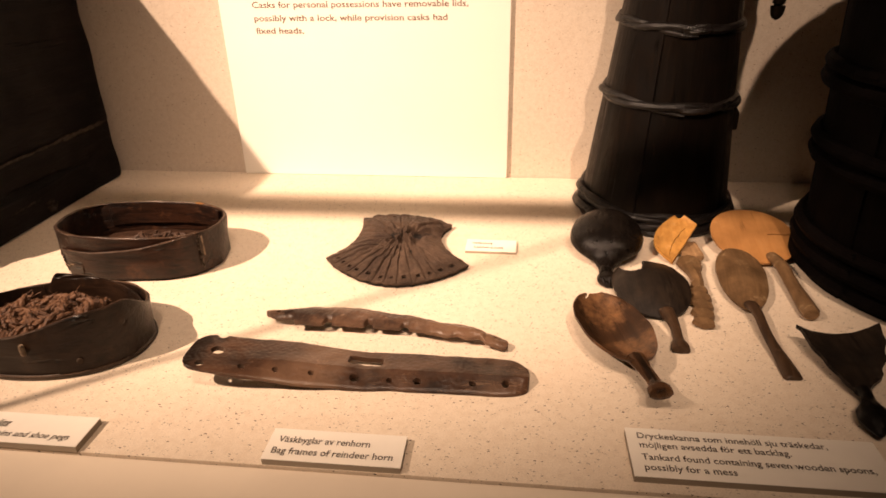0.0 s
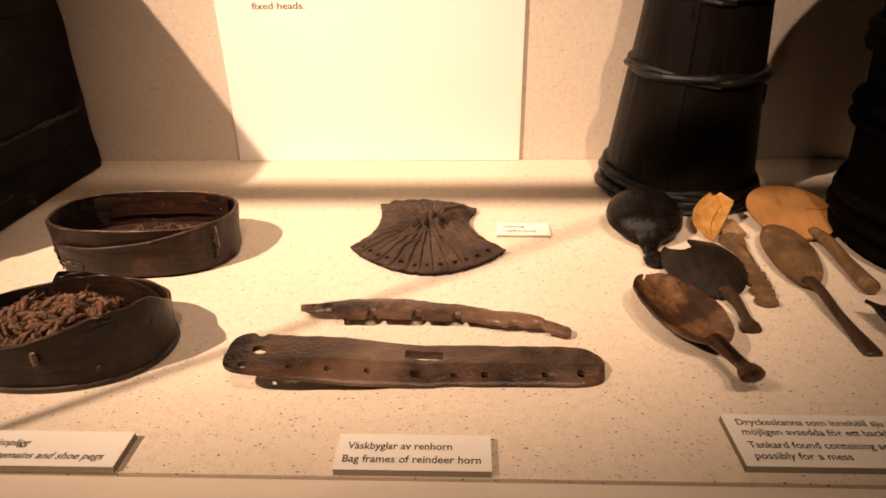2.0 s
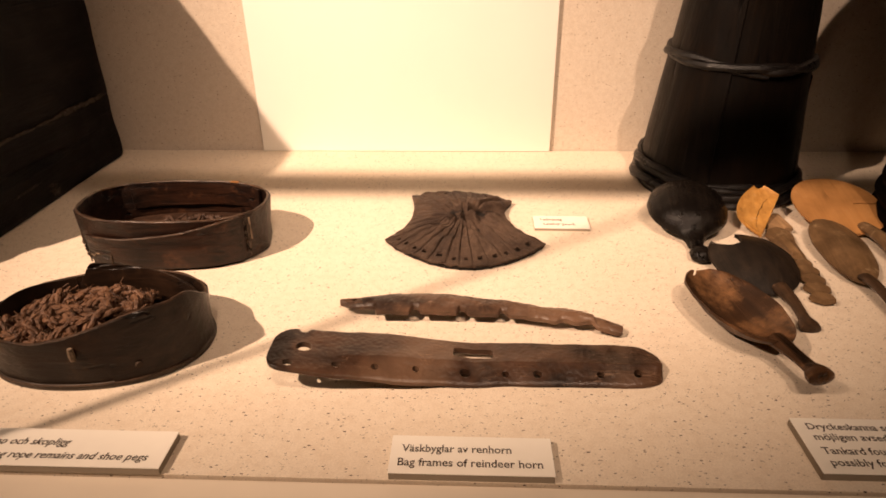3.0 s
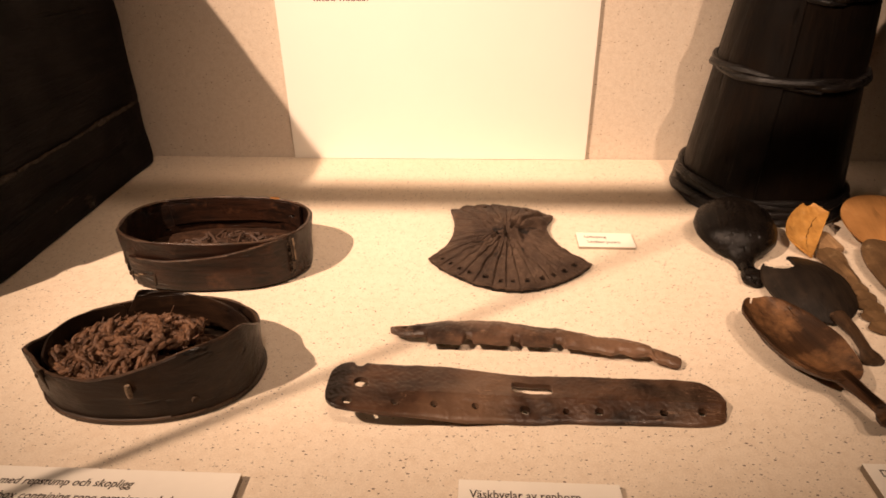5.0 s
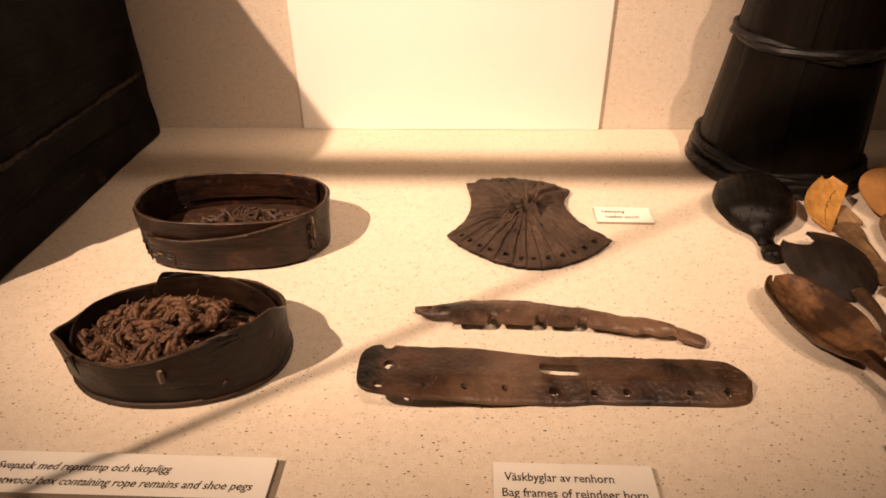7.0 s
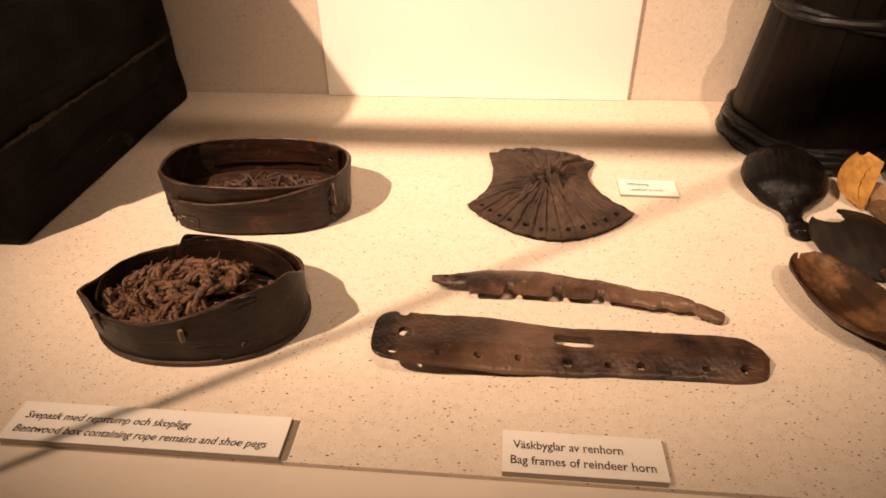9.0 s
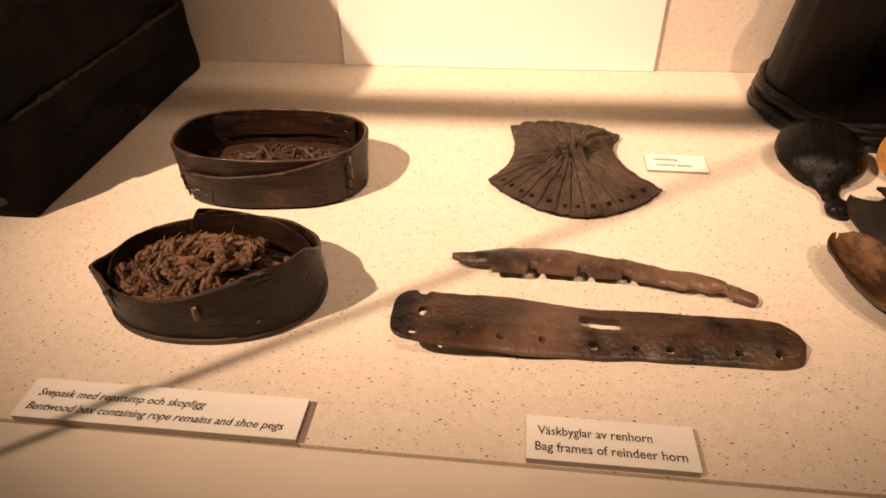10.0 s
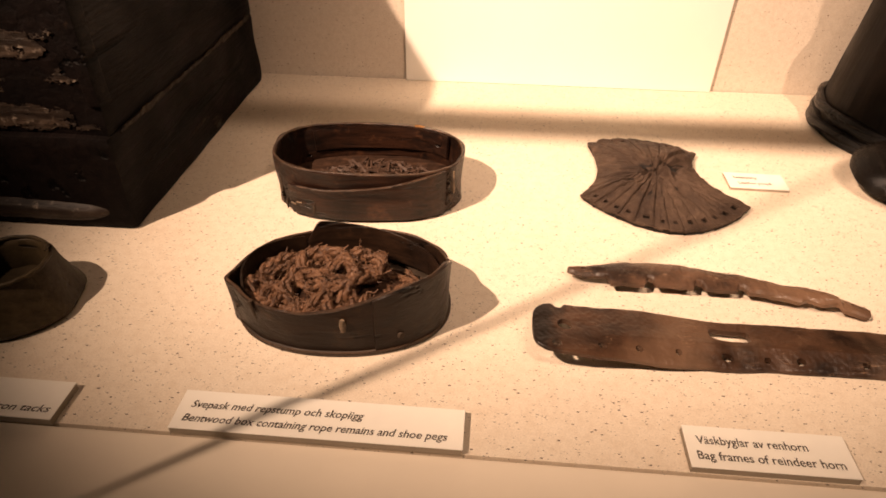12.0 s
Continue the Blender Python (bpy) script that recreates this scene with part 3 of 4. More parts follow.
def band(a, b, t0, t1, z0, top, thick, n=96, rows=7, flare=0.0, grow=None, exp=2.4, wob=0.0008, seed=0.0):
    """A bent strip of wood from angle t0 to t1; top(th) is its upper edge."""
    full = abs(t1 - t0 - math.tau) < 1e-6
    rings = []
    for i in range(n if full else n + 1):
        th = t0 + (t1 - t0) * i / n
        g = grow(th) if grow else 0.0
        outer, inner = [], []
        for j in range(rows + 1):
            f = j / rows
            z = z0 + (top(th) - z0) * f
            d = 1 + flare * f
            w = wob * noise.noise((math.cos(th) * 3 + seed, math.sin(th) * 3, f * 1.5))
            for lst, k in ((outer, 0.0), (inner, thick * (1.0 if j < rows else 0.8))):
                x, y = oval((a + g + w - k) * d, (b + g + w - k) * d, th, exp)
                lst.append((x, y, z - (0.0004 if j == rows and k == 0 else 0)))
        rings.append(outer + inner[::-1])
    if full:
        rings.append(rings[0])
        bm = loft(rings, True, False)
        bmesh.ops.remove_doubles(bm, verts=bm.verts[:], dist=1e-6)
        return bm
    return loft(rings)


def oval_board(a, b, z0, z1, exp=2.4, n=80):
    rings = []
    for z, k in ((z0, 0.001), (z0 + 0.0008, 0.0), (z1 - 0.0008, 0.0), (z1, 0.001)):
        rings.append([(*oval(a - k, b - k, math.tau * i / n, exp), z) for i in range(n)])
    return loft(rings)


def rim_line(a, b, top, flare, exp, radius, t0=0.0, t1=math.tau, grow=None):
    """The rounded, worn upper edge of a bent strip; a pale material also paints its highlight."""
    path = []
    for i in range(161):
        th = t0 + (t1 - t0) * i / 160
        g = grow(th) if grow else 0.0
        x, y = oval((a + g) * (1 + flare), (b + g) * (1 + flare), th, exp)
        path.append((x, y, top(th) - 0.0004 + 0.0003 * noise.noise((th * 9, 0, 0))))
    return tube(path, radius, 6, lambda s: 0.8 + 0.35 * noise.noise((s * 30, 2, 0)))


def peg_box():
    t = thing("bentwood_box", (-0.1915, 0.7095, 0), 3.5, "oval dark-brown bentwood box holding loose shoe pegs", "box")
    top = lambda th: 0.0425 + 0.0022 * math.cos(th + 2.6) + 0.0008 * noise.noise((math.cos(th) * 3, math.sin(th) * 3, 2))
    part("wall", band(0.0760, 0.0470, 0, math.tau, 0.002, top, 0.0026, 128, 8, 0.02, None, 2.5, 0.0026, 1.0), BENT, t)
    part("bottom", oval_board(0.0742, 0.0452, 0.0, 0.011, 2.5), DIRT_AND_GAP_SHADE, t, "dark crusted bottom board")
    part("rim", rim_line(0.0748, 0.0458, top, 0.02, 2.5, 0.0013), RIM_WEAR_HIGHLIGHT, t, "worn upper edge with its highlight put into the colour")
    # overlapping tongue of the strip, with its tapered upper edge
    lap = lambda th: 0.030 + 0.012 * smooth(-1.9, -0.75, th)
    part("overlap", band(0.0760, 0.0470, -2.35, -0.72, 0.003, lap, 0.0022, 60, 5, 0.02, lambda th: 0.0024, 2.5, 0.001, 2.0), BENT, t, "outer tongue of the bent strip with rough grain")
    part("overlap_edge", rim_line(0.0760, 0.0470, lap, 0.02, 2.5, 0.0009, -2.2, -0.80, lambda th: 0.0022), RIM_WEAR_HIGHLIGHT, t, "paler upper edge of the overlapping tongue")
    for th, z0, z1, wide in ((-0.60, 0.003, 0.041, 0.0011), (-2.60, 0.006, 0.034, 0.0020), (-2.52, 0.002, 0.012, 0.0010), (-2.02, 0.006, 0.019, 0.0009)):
        split = []
        for i in range(13):
            f = i / 12
            x, y = oval(0.0792 if th > -2.3 else 0.0768, 0.0502 if th > -2.3 else 0.0478, th + 0.018 * noise.noise((f * 7, th, 0)) + 0.03 * f * (th < -2), 2.5)
            split.append((x, y, z0 + (z1 - z0) * f))
        part("crack", tube(split, wide, 6, lambda s: 0.25 + 0.9 * math.sin(math.pi * min(1, 0.1 + 0.85 * s)) * (0.8 + 0.5 * noise.noise((s * 9, 3, 0)))), INK, t, "dark open crack in the bent strip")
    x, y = oval(0.0798, 0.0508, -0.565, 2.5)
    part("bare_sliver", tube([(x, y, 0.020), (x * 1.001, y * 0.996, 0.027), (x, y, 0.034), (x * 0.999, y * 1.004, 0.039)], 0.0008, 6), PALE_PEG, t, "pale splintered edge beside the crack")
    part("bare_spot", rim_line(0.0752, 0.0462, top, 0.02, 2.5, 0.0019, 1.06, 1.19), SPOON_ORANGE, t, "small bare orange spot on the rim")
    part("inner_lining", band(0.0730, 0.0440, 0.55, 2.3, 0.02, lambda th: top(th) - 0.0005 - 0.004 * smooth(1.9, 2.3, th), 0.0016, 50, 4, 0.02, None, 2.5, 0.0006, 3.0), BENT, t)
    for th, z in ((-1.62, 0.011), (-2.05, 0.020)):
        x, y = oval(0.0780, 0.0490, th, 2.5)
        part("peg_hole_plug", tube([(x * 0.985, y * 0.985, z), (x * 1.008, y * 1.008, z)], 0.0019, 8), INK, t, "dark pin hole")
    for th in (-0.62,):
        x, y = oval(0.0775, 0.0485, th, 2.5)
        for j in range(4):
            z = 0.008 + 0.0085 * j
            part("stitch", tube([(x * 0.992, y * 0.992, z), (x * 1.008 + 0.0005 * (j % 2), y * 1.008, z + 0.003), (x * 0.995, y * 0.995, z + 0.006)], 0.0011, 6), INK if j % 2 else BENT_BASE, t, "root stitching on the seam")
    chip = [(*oval(0.0792, 0.0502, th, 2.5), z) for th, z in ((-2.34, 0.0125), (-2.26, 0.0120), (-2.24, 0.0145), (-2.16, 0.0150))]
    part("pale_chip", tube(chip, 0.0008, 5), PALE_PEG, t, "pale chipped spot")
    return t


peg_box()


def rope_box():
    t = thing("bentwood_box", (-0.1830, 0.5645, 0), 4.0, "oval dark bentwood box with torn rim, full of rope", "box")

    def top(th):
        c, s = math.cos(th), math.sin(th)
        front = 0.0325 + 0.0165 * smooth(-0.35, 0.72, c) + 0.003 * smooth(-0.75, -1.0, c)
        back = 0.0300 + 0.0015 * c
        f = smooth(-0.35, 0.25, s)
        return front * (1 - f) + back * f + 0.0007 * noise.noise((c * 4, s * 4, 1))

    part("wall", band(0.0684, 0.0470, 0, math.tau, 0.003, top, 0.0026, 160, 8, 0.012, lambda th: 0.0042 * math.exp(-((th - 3.42) / 0.13) ** 2), 2.2, 0.0010, 4.0), BENT_GREY, t)
    part("rim", rim_line(0.0672, 0.0458, top, 0.012, 2.2, 0.0012, 0.0, math.tau, lambda th: 0.0042 * math.exp(-((th - 3.42) / 0.13) ** 2)), RIM_WEAR_HIGHLIGHT, t, "worn upper edge with its highlight put into the colour")
    part("bottom", oval_board(0.0698, 0.0485, 0.0, 0.0042, 2.2), BENT_BASE, t, "bottom board with a thin pale edge")
    part("overlap", band(0.0684, 0.0470, -1.25, -0.30, 0.004, lambda th: top(th) + 0.0006, 0.0022, 50, 6, 0.012, lambda th: 0.0012, 2.2, 0.0008, 5.0), BENT_GREY, t)
    # pale tube painting the highlight along the board's upper edge
    part("bottom_edge", rim_line(0.0700, 0.0487, lambda th: 0.0044, 0.0, 2.2, 0.0006, -3.0, -0.45), RIM_WEAR_HIGHLIGHT, t, "highlight on the bottom board's edge, put in as a thin pale line")
    split = []
    for i in range(9):
        f = i / 8
        x, y = oval(0.0709, 0.0485, -2.32 + 0.05 * f, 2.2)
        split.append((x, y, 0.0345 - 0.014 * f))
    part("crack", tube(split, 0.0014, 6, lambda s: 1.15 - s), INK, t, "dark crack running down from the rim")
    flap = lambda th: 0.024 + 0.0165 * smooth(2.05, 1.84, th) * min(1, max(0, (th - 0.1) / 1.8)) ** 1.3
    part("inner_band", band(0.0657, 0.0425, 0.15, 2.02, 0.010, flap, 0.0020, 60, 6, 0.02, lambda th: -0.003 * smooth(1.5, 0.2, th), 2.2, 0.0008, 6.0), BENT_GREY, t, "loose inner strip standing above the rim")
    part("inner_strip", band(0.0648, 0.0415, 2.05, 3.75, 0.010, lambda th: 0.030 + 0.002 * math.sin(th * 3), 0.0018, 50, 5, 0.015, None, 2.2, 0.001, 7.0), BENT_GREY, t)
    for th, z, mat, r in ((-1.50, 0.032, PALE_PEG, 0.0020), (-1.02, 0.014, INK, 0.0021), (-2.70, 0.018, INK, 0.0016)):
        x, y = oval(0.0704, 0.0467, th, 2.2) if th < -2 else oval(0.0716, 0.0490, th, 2.2)
        if mat is PALE_PEG:
            body = [(x * (1.018 - 0.004 * i / 6), y * (1.018 - 0.004 * i / 6), z - 0.0085 * i / 6) for i in range(7)]
            part("pin", tube(body, r, 8, lambda s: 0.55 + 0.45 * math.sin(math.pi * min(1, 0.15 + 0.7 * s))), mat, t, "pale wooden pin")
        else:
            part("pin", tube([(x * 0.98, y * 0.98, z), (x * 1.015, y * 1.015, z)], r, 8), mat, t, "dark pin hole")
    return t


rope_box()


def rope_heap():
    """Tangled three-strand cordage inside the front box."""
    t = thing("rope_remains", (-0.1845, 0.5635, 0.0045), 4.0, "tangled heap of frayed brown rope in a box", "rope")
    rng = random.Random(11)
    cords = []
    for k in range(22):
        a = rng.uniform(0, math.tau)
        path = []
        x, y = rng.uniform(-0.046, 0.046), rng.uniform(-0.026, 0.026)
        z0 = 0.010 + 0.020 * (k / 22) ** 0.8
        bias = rng.choice((-1, 1)) * rng.uniform(0.06, 0.30)
        for i in range(30 + rng.randrange(14)):
            a += 0.55 * noise.noise((i * 0.23, k * 7.7, 3)) + bias
            x, y = x + 0.0036 * math.cos(a), y + 0.0036 * math.sin(a)
            q = math.hypot(x / (0.060 if x < 0 else 0.053), y / 0.036)
            if q > 1:
                x, y = x / q, y / q
                a += 0.8
            dome = 1 - 0.45 * min(1, q) ** 2
            path.append(Vector((x, y, max(0.004, z0 * dome + 0.011 * noise.noise((i * 0.28, k * 5.3, 0))))))
        fine = []
        for p, q_ in zip(path, path[1:]):
            fine += [p.lerp(q_, s / 4) for s in range(4)]
        sm = [sum(fine[max(0, i - 5):i + 6], Vector()) / len(fine[max(0, i - 5):i + 6]) for i in range(len(fine))]
        rr = rng.uniform(0.0023, 0.0034)
        cords.append(sm)
        strands = []
        for s in range(3):
            pts = []
            for i, p in enumerate(sm):
                d = (sm[min(i + 1, len(sm) - 1)] - sm[max(i - 1, 0)]).normalized()
                side = d.cross(Vector((0, 0, 1)))
                side = side.normalized() if side.length > 1e-3 else Vector((1, 0, 0))
                up = side.cross(d)
                ph = i * 0.24 + s * math.tau / 3
                jit = Vector((noise.noise((i * 0.7, k, s)), noise.noise((i * 0.7, k, s + 9)), noise.noise((i * 0.7, k, s + 17)))) * 0.0012
                pts.append(p + (side * math.cos(ph) + up * math.sin(ph)) * rr * 0.62 + jit)
            strands.append(tube(pts, rr * 0.62, 7, lambda q, s=s, k=k: (0.9 + 0.35 * noise.noise((q * 40, s, k))) * min(1, 0.35 + 14 * q, 0.35 + 14 * (1 - q))))
        part("cord", join(*strands), ROPE, t)
    # filler mound, coloured dark to paint the shade between the cords
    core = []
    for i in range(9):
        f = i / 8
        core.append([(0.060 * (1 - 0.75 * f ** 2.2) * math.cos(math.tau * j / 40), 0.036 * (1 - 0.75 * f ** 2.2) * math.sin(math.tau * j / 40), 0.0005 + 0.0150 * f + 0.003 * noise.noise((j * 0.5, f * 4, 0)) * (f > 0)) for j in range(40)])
    part("matted_core", loft(core), DIRT_AND_GAP_SHADE, t, "filler under the cords, dark for the shade in their gaps")
    hairs = []
    for k in range(1500):
        sm = rng.choice(cords)
        i = rng.randrange(2, len(sm) - 3)
        along = (sm[i + 2] - sm[i - 2]).normalized() * rng.choice((-1, 1))
        out = Vector((rng.gauss(0, 1), rng.gauss(0, 1), rng.gauss(0.5, 0.8))).normalized()
        p = sm[i] + out * 0.0028
        d = (along * 1.3 + out * rng.uniform(0.0, 0.8) + Vector((rng.gauss(0, 0.4), rng.gauss(0, 0.4), rng.gauss(0, 0.4)))).normalized()
        ln = rng.uniform(0.003, 0.0075)
        bend = Vector((rng.gauss(0, 1), rng.gauss(0, 1), rng.gauss(0, 1))) * 0.0008
        hairs.append(tube([p, p + d * ln * 0.5 + bend, p + d * ln - bend], rng.uniform(0.00016, 0.00042), 3))
    tagged(part("frayed_fibre", join(*hairs), ROPE, t, "frayed loose fibres"), kind="stuff")


rope_heap()


def shoe_pegs():
    rng = random.Random(5)
    bm = loft([[(0.0066 * k, 0.00110 * w * c, 0.00105 * w * s) for c, s in ((1, 1), (-1, 1), (-1, -1), (1, -1))] for k, w in ((-1, 0.75), (-0.9, 1.0), (0.6, 0.95), (1, 0.35))])
    first = part("shoe_peg", bm, PEG, None, "", False)
    tagged(first, "small split wooden shoe peg loose in the bentwood box", "peg", "pegs in the box")
    for k in range(150):
        q, f = rng.uniform(0, math.tau), rng.random() ** 0.6
        x, y = 0.006 + 0.048 * f * math.cos(q), 0.004 + 0.027 * f * math.sin(q)
        z = 0.0125 + 0.011 * max(0, 1 - f * 1.05) * rng.random() + 0.0012 * rng.random()
        m = pose(-0.1915, 0.7095, 0, 0, 0, 3.5) @ pose(x, y, z, rng.uniform(0, 90), rng.uniform(-16, 16), rng.uniform(0, 360))
        if k == 0:
            first.matrix_world = m
        else:
            copy_thing(first, m)


shoe_pegs()


# ---- leather pouch ----
def leather_pouch():
    cx, cy = 0.053, 0.752
    t = thing("leather_pouch", (cx, cy, 0), 0, "flattened dark-brown pleated leather pouch with stitch holes", "pouch")
    # four corners joined by bowed edges, read as a radius round the knot
    corner = [Vector((-0.0685, -0.0380)), Vector((0.0700, -0.0435)), Vector((0.0460, 0.0450)), Vector((-0.0530, 0.0580))]
    bow = [Vector((0.002, -0.1285)), Vector((0.0215, 0.0070)), Vector((0.002, 0.0895)), Vector((-0.038, -0.004))]
    edge = []
    for k in range(4):
        p, c, q = corner[k], bow[k], corner[(k + 1) % 4]
        for i in range(60):
            f = i / 60
            e = p * (1 - f) ** 2 + c * 2 * f * (1 - f) + q * f * f
            edge.append(((math.degrees(math.atan2(e.y, e.x)) + 150.2) % 360, e.length))
    edge.sort()

    def rad(d):
        d = (d + 150.2) % 360
        for (d0, r0), (d1, r1) in zip(edge, edge[1:]):
            if d0 <= d <= d1:
                return r0 + (r1 - r0) * (d - d0) / max(1e-6, d1 - d0) + 0.0006 * noise.noise((d * 0.35, 0, 3))
        return edge[0][1]

    NA, NR = 720, 36

    def folds(d):
        """Where the angle d lies within its pleat, from 0 to 1, and the pleat's own number."""
        wide = 9.3 if d < 0 or d > 195 else 12.6
        p = d / wide + 0.35 * noise.noise((d * 0.045, 0, 8))
        return p - math.floor(p), math.floor(p)

    def pleat(d, f):
        """Knife pleats: each one climbs slowly and drops into a narrow crease."""
        s, k = folds(d + 3.0 * noise.noise((f * 2.2, d * 0.02, 1)) * (1 - f))
        ramp = 0.42 + 0.58 * s ** 0.8 * (0.6 + 0.4 * noise.noise((k * 3.7, 1, 0)))
        gap = min(s, 1 - s)
        crease = math.exp(-(gap / 0.085) ** 2) * (0.7 + 0.7 * noise.noise((k * 1.9, f * 3, 4)))
        fine = 0.10 * noise.noise((d * 0.5, f * 2, 5))
        return max(0.0, ramp - 0.36 * crease + fine) * (0.30 + 0.70 * smooth(0, 0.4, f)) * (1 - 0.45 * smooth(0.75, 1.0, f))

    for name, lift, scale, seed in (("lower_leaf", 0.0, 0.99, 5.0), ("upper_leaf", 0.0026, 1.0, 0.0)):
        bm = bmesh.new()
        rows_t, rows_b = [], []
        for i in range(NA):
            d = -150 + 360 * i / NA
            a = radians(d)
            tr, br = [], []
            for j in range(1, NR + 1):
                f = j / NR
                r = rad(d) * scale * f * (1 + 0.010 * noise.noise((math.cos(a) * 5 + seed, math.sin(a) * 5, f * 3)))
                knot = 0.0085 * math.exp(-((f - 0.12) / 0.15) ** 2) * (0.35 + noise.noise((math.cos(a) * 3.2, math.sin(a) * 3.2, f * 11 + 2)))
                bulk = 0.0045 * (1 - smooth(0.45, 1.0, f)) + 0.0016
                z = lift + bulk + (0.0046 if d < 0 or d > 195 else 0.0044) * pleat(d, f) * (0.75 + 0.7 * noise.noise((d * 0.08, 4, f)) ** 2) + max(0, knot) + (0.0012 + 0.0020 * smooth(0.75, 0.3, f)) * (noise.noise((r * math.cos(a) * 95, r * math.sin(a) * 95, seed)) + 0.5 * noise.noise((r * math.cos(a) * 240, r * math.sin(a) * 240, seed))) * (1 if lift else 0.3)
                if lift:
                    for ca, cw, c0, c1 in ((62, 7, 0.08, 0.55), (40, 4, 0.30, 0.80), (98, 4, 0.10, 0.35), (150, 7, 0.10, 0.30), (15, 6, 0.15, 0.45), (-60, 4, 0.15, 0.5), (-100, 4, 0.1, 0.45), (190, 5, 0.1, 0.5)):
                        z -= 0.0030 * math.exp(-((d + 20 * (f - c0) - ca) / cw) ** 2) * smooth(c0 - 0.06, c0 + 0.02, f) * smooth(c1 + 0.15, c1 - 0.1, f)
                if lift:
                    px, py = r * math.cos(a), r * math.sin(a)
                    # the curved gather across the middle, and two flaps folded over beside it
                    z -= 0.0060 * math.exp(-((py - 0.0045 - 9.0 * px * px) / 0.0024) ** 2) * smooth(0.026, 0.016, abs(px - 0.003))
                    for lx, ly, turn, reach in ((0.006, 0.012, 0.85, 0.050), (0.016, 0.016, 0.45, 0.030)):
                        along = (px - lx) * math.cos(turn) + (py - ly) * math.sin(turn)
                        across = -(px - lx) * math.sin(turn) + (py - ly) * math.cos(turn)
                        z += 0.0042 * smooth(-0.0010, 0.0010, across) * smooth(0.014, 0.002, across) * smooth(-0.006, 0.006, along) * smooth(reach, reach - 0.012, along)
                z = max(z, 0.001 + lift)
                tr.append(bm.verts.new((r * math.cos(a), r * math.sin(a), z)))
                br.append(bm.verts.new((r * math.cos(a), r * math.sin(a), max(0.0, z - 0.0016) if not lift else z - 0.0016)))
            rows_t.append(tr), rows_b.append(br)
        ct, cb = bm.verts.new((0, 0, lift + 0.0062)), bm.verts.new((0, 0, lift + 0.002))
        # stitch holes: skipped cells close to the edge of both fans
        holes = set()
        for i in range(NA):
            d = -150 + 360 * i / NA
            s, k = folds(d)
            if lift and ((-146 < d < -30 and abs(s - 0.5) < 0.17) or (46 < d < 130 and abs(s - 0.5) < 0.13 and k % 3)):
                holes.update(((i, int(0.86 * NR)), (i, int(0.86 * NR) + 1)))
        for i in range(NA):
            k = (i + 1) % NA
            bm.faces.new((ct, rows_t[i][0], rows_t[k][0]))
            bm.faces.new((cb, rows_b[k][0], rows_b[i][0]))
            for j in range(NR - 1):
                if (i, j) in holes:
                    sides = (((i - 1) % NA, j, (i, j), (i, j + 1)), (k, j, (k, j), (k, j + 1)), (i, j - 1, (i, j), (k, j)), (i, j + 1, (i, j + 1), (k, j + 1)))
                    for ni, nj, p, q in sides:
                        if (ni, nj) not in holes:
                            bm.faces.new((rows_t[p[0]][p[1]], rows_t[q[0]][q[1]], rows_b[q[0]][q[1]], rows_b[p[0]][p[1]]))
                    continue
                bm.faces.new((rows_t[i][j], rows_t[i][j + 1], rows_t[k][j + 1], rows_t[k][j]))
                bm.faces.new((rows_b[k][j], rows_b[k][j + 1], rows_b[i][j + 1], rows_b[i][j]))
            bm.faces.new((rows_t[i][-1], rows_b[i][-1], rows_b[k][-1], rows_t[k][-1]))
        part(name, bm, LEATHER if lift else LEATHER_HOLE_SHADE, t)


leather_pouch()


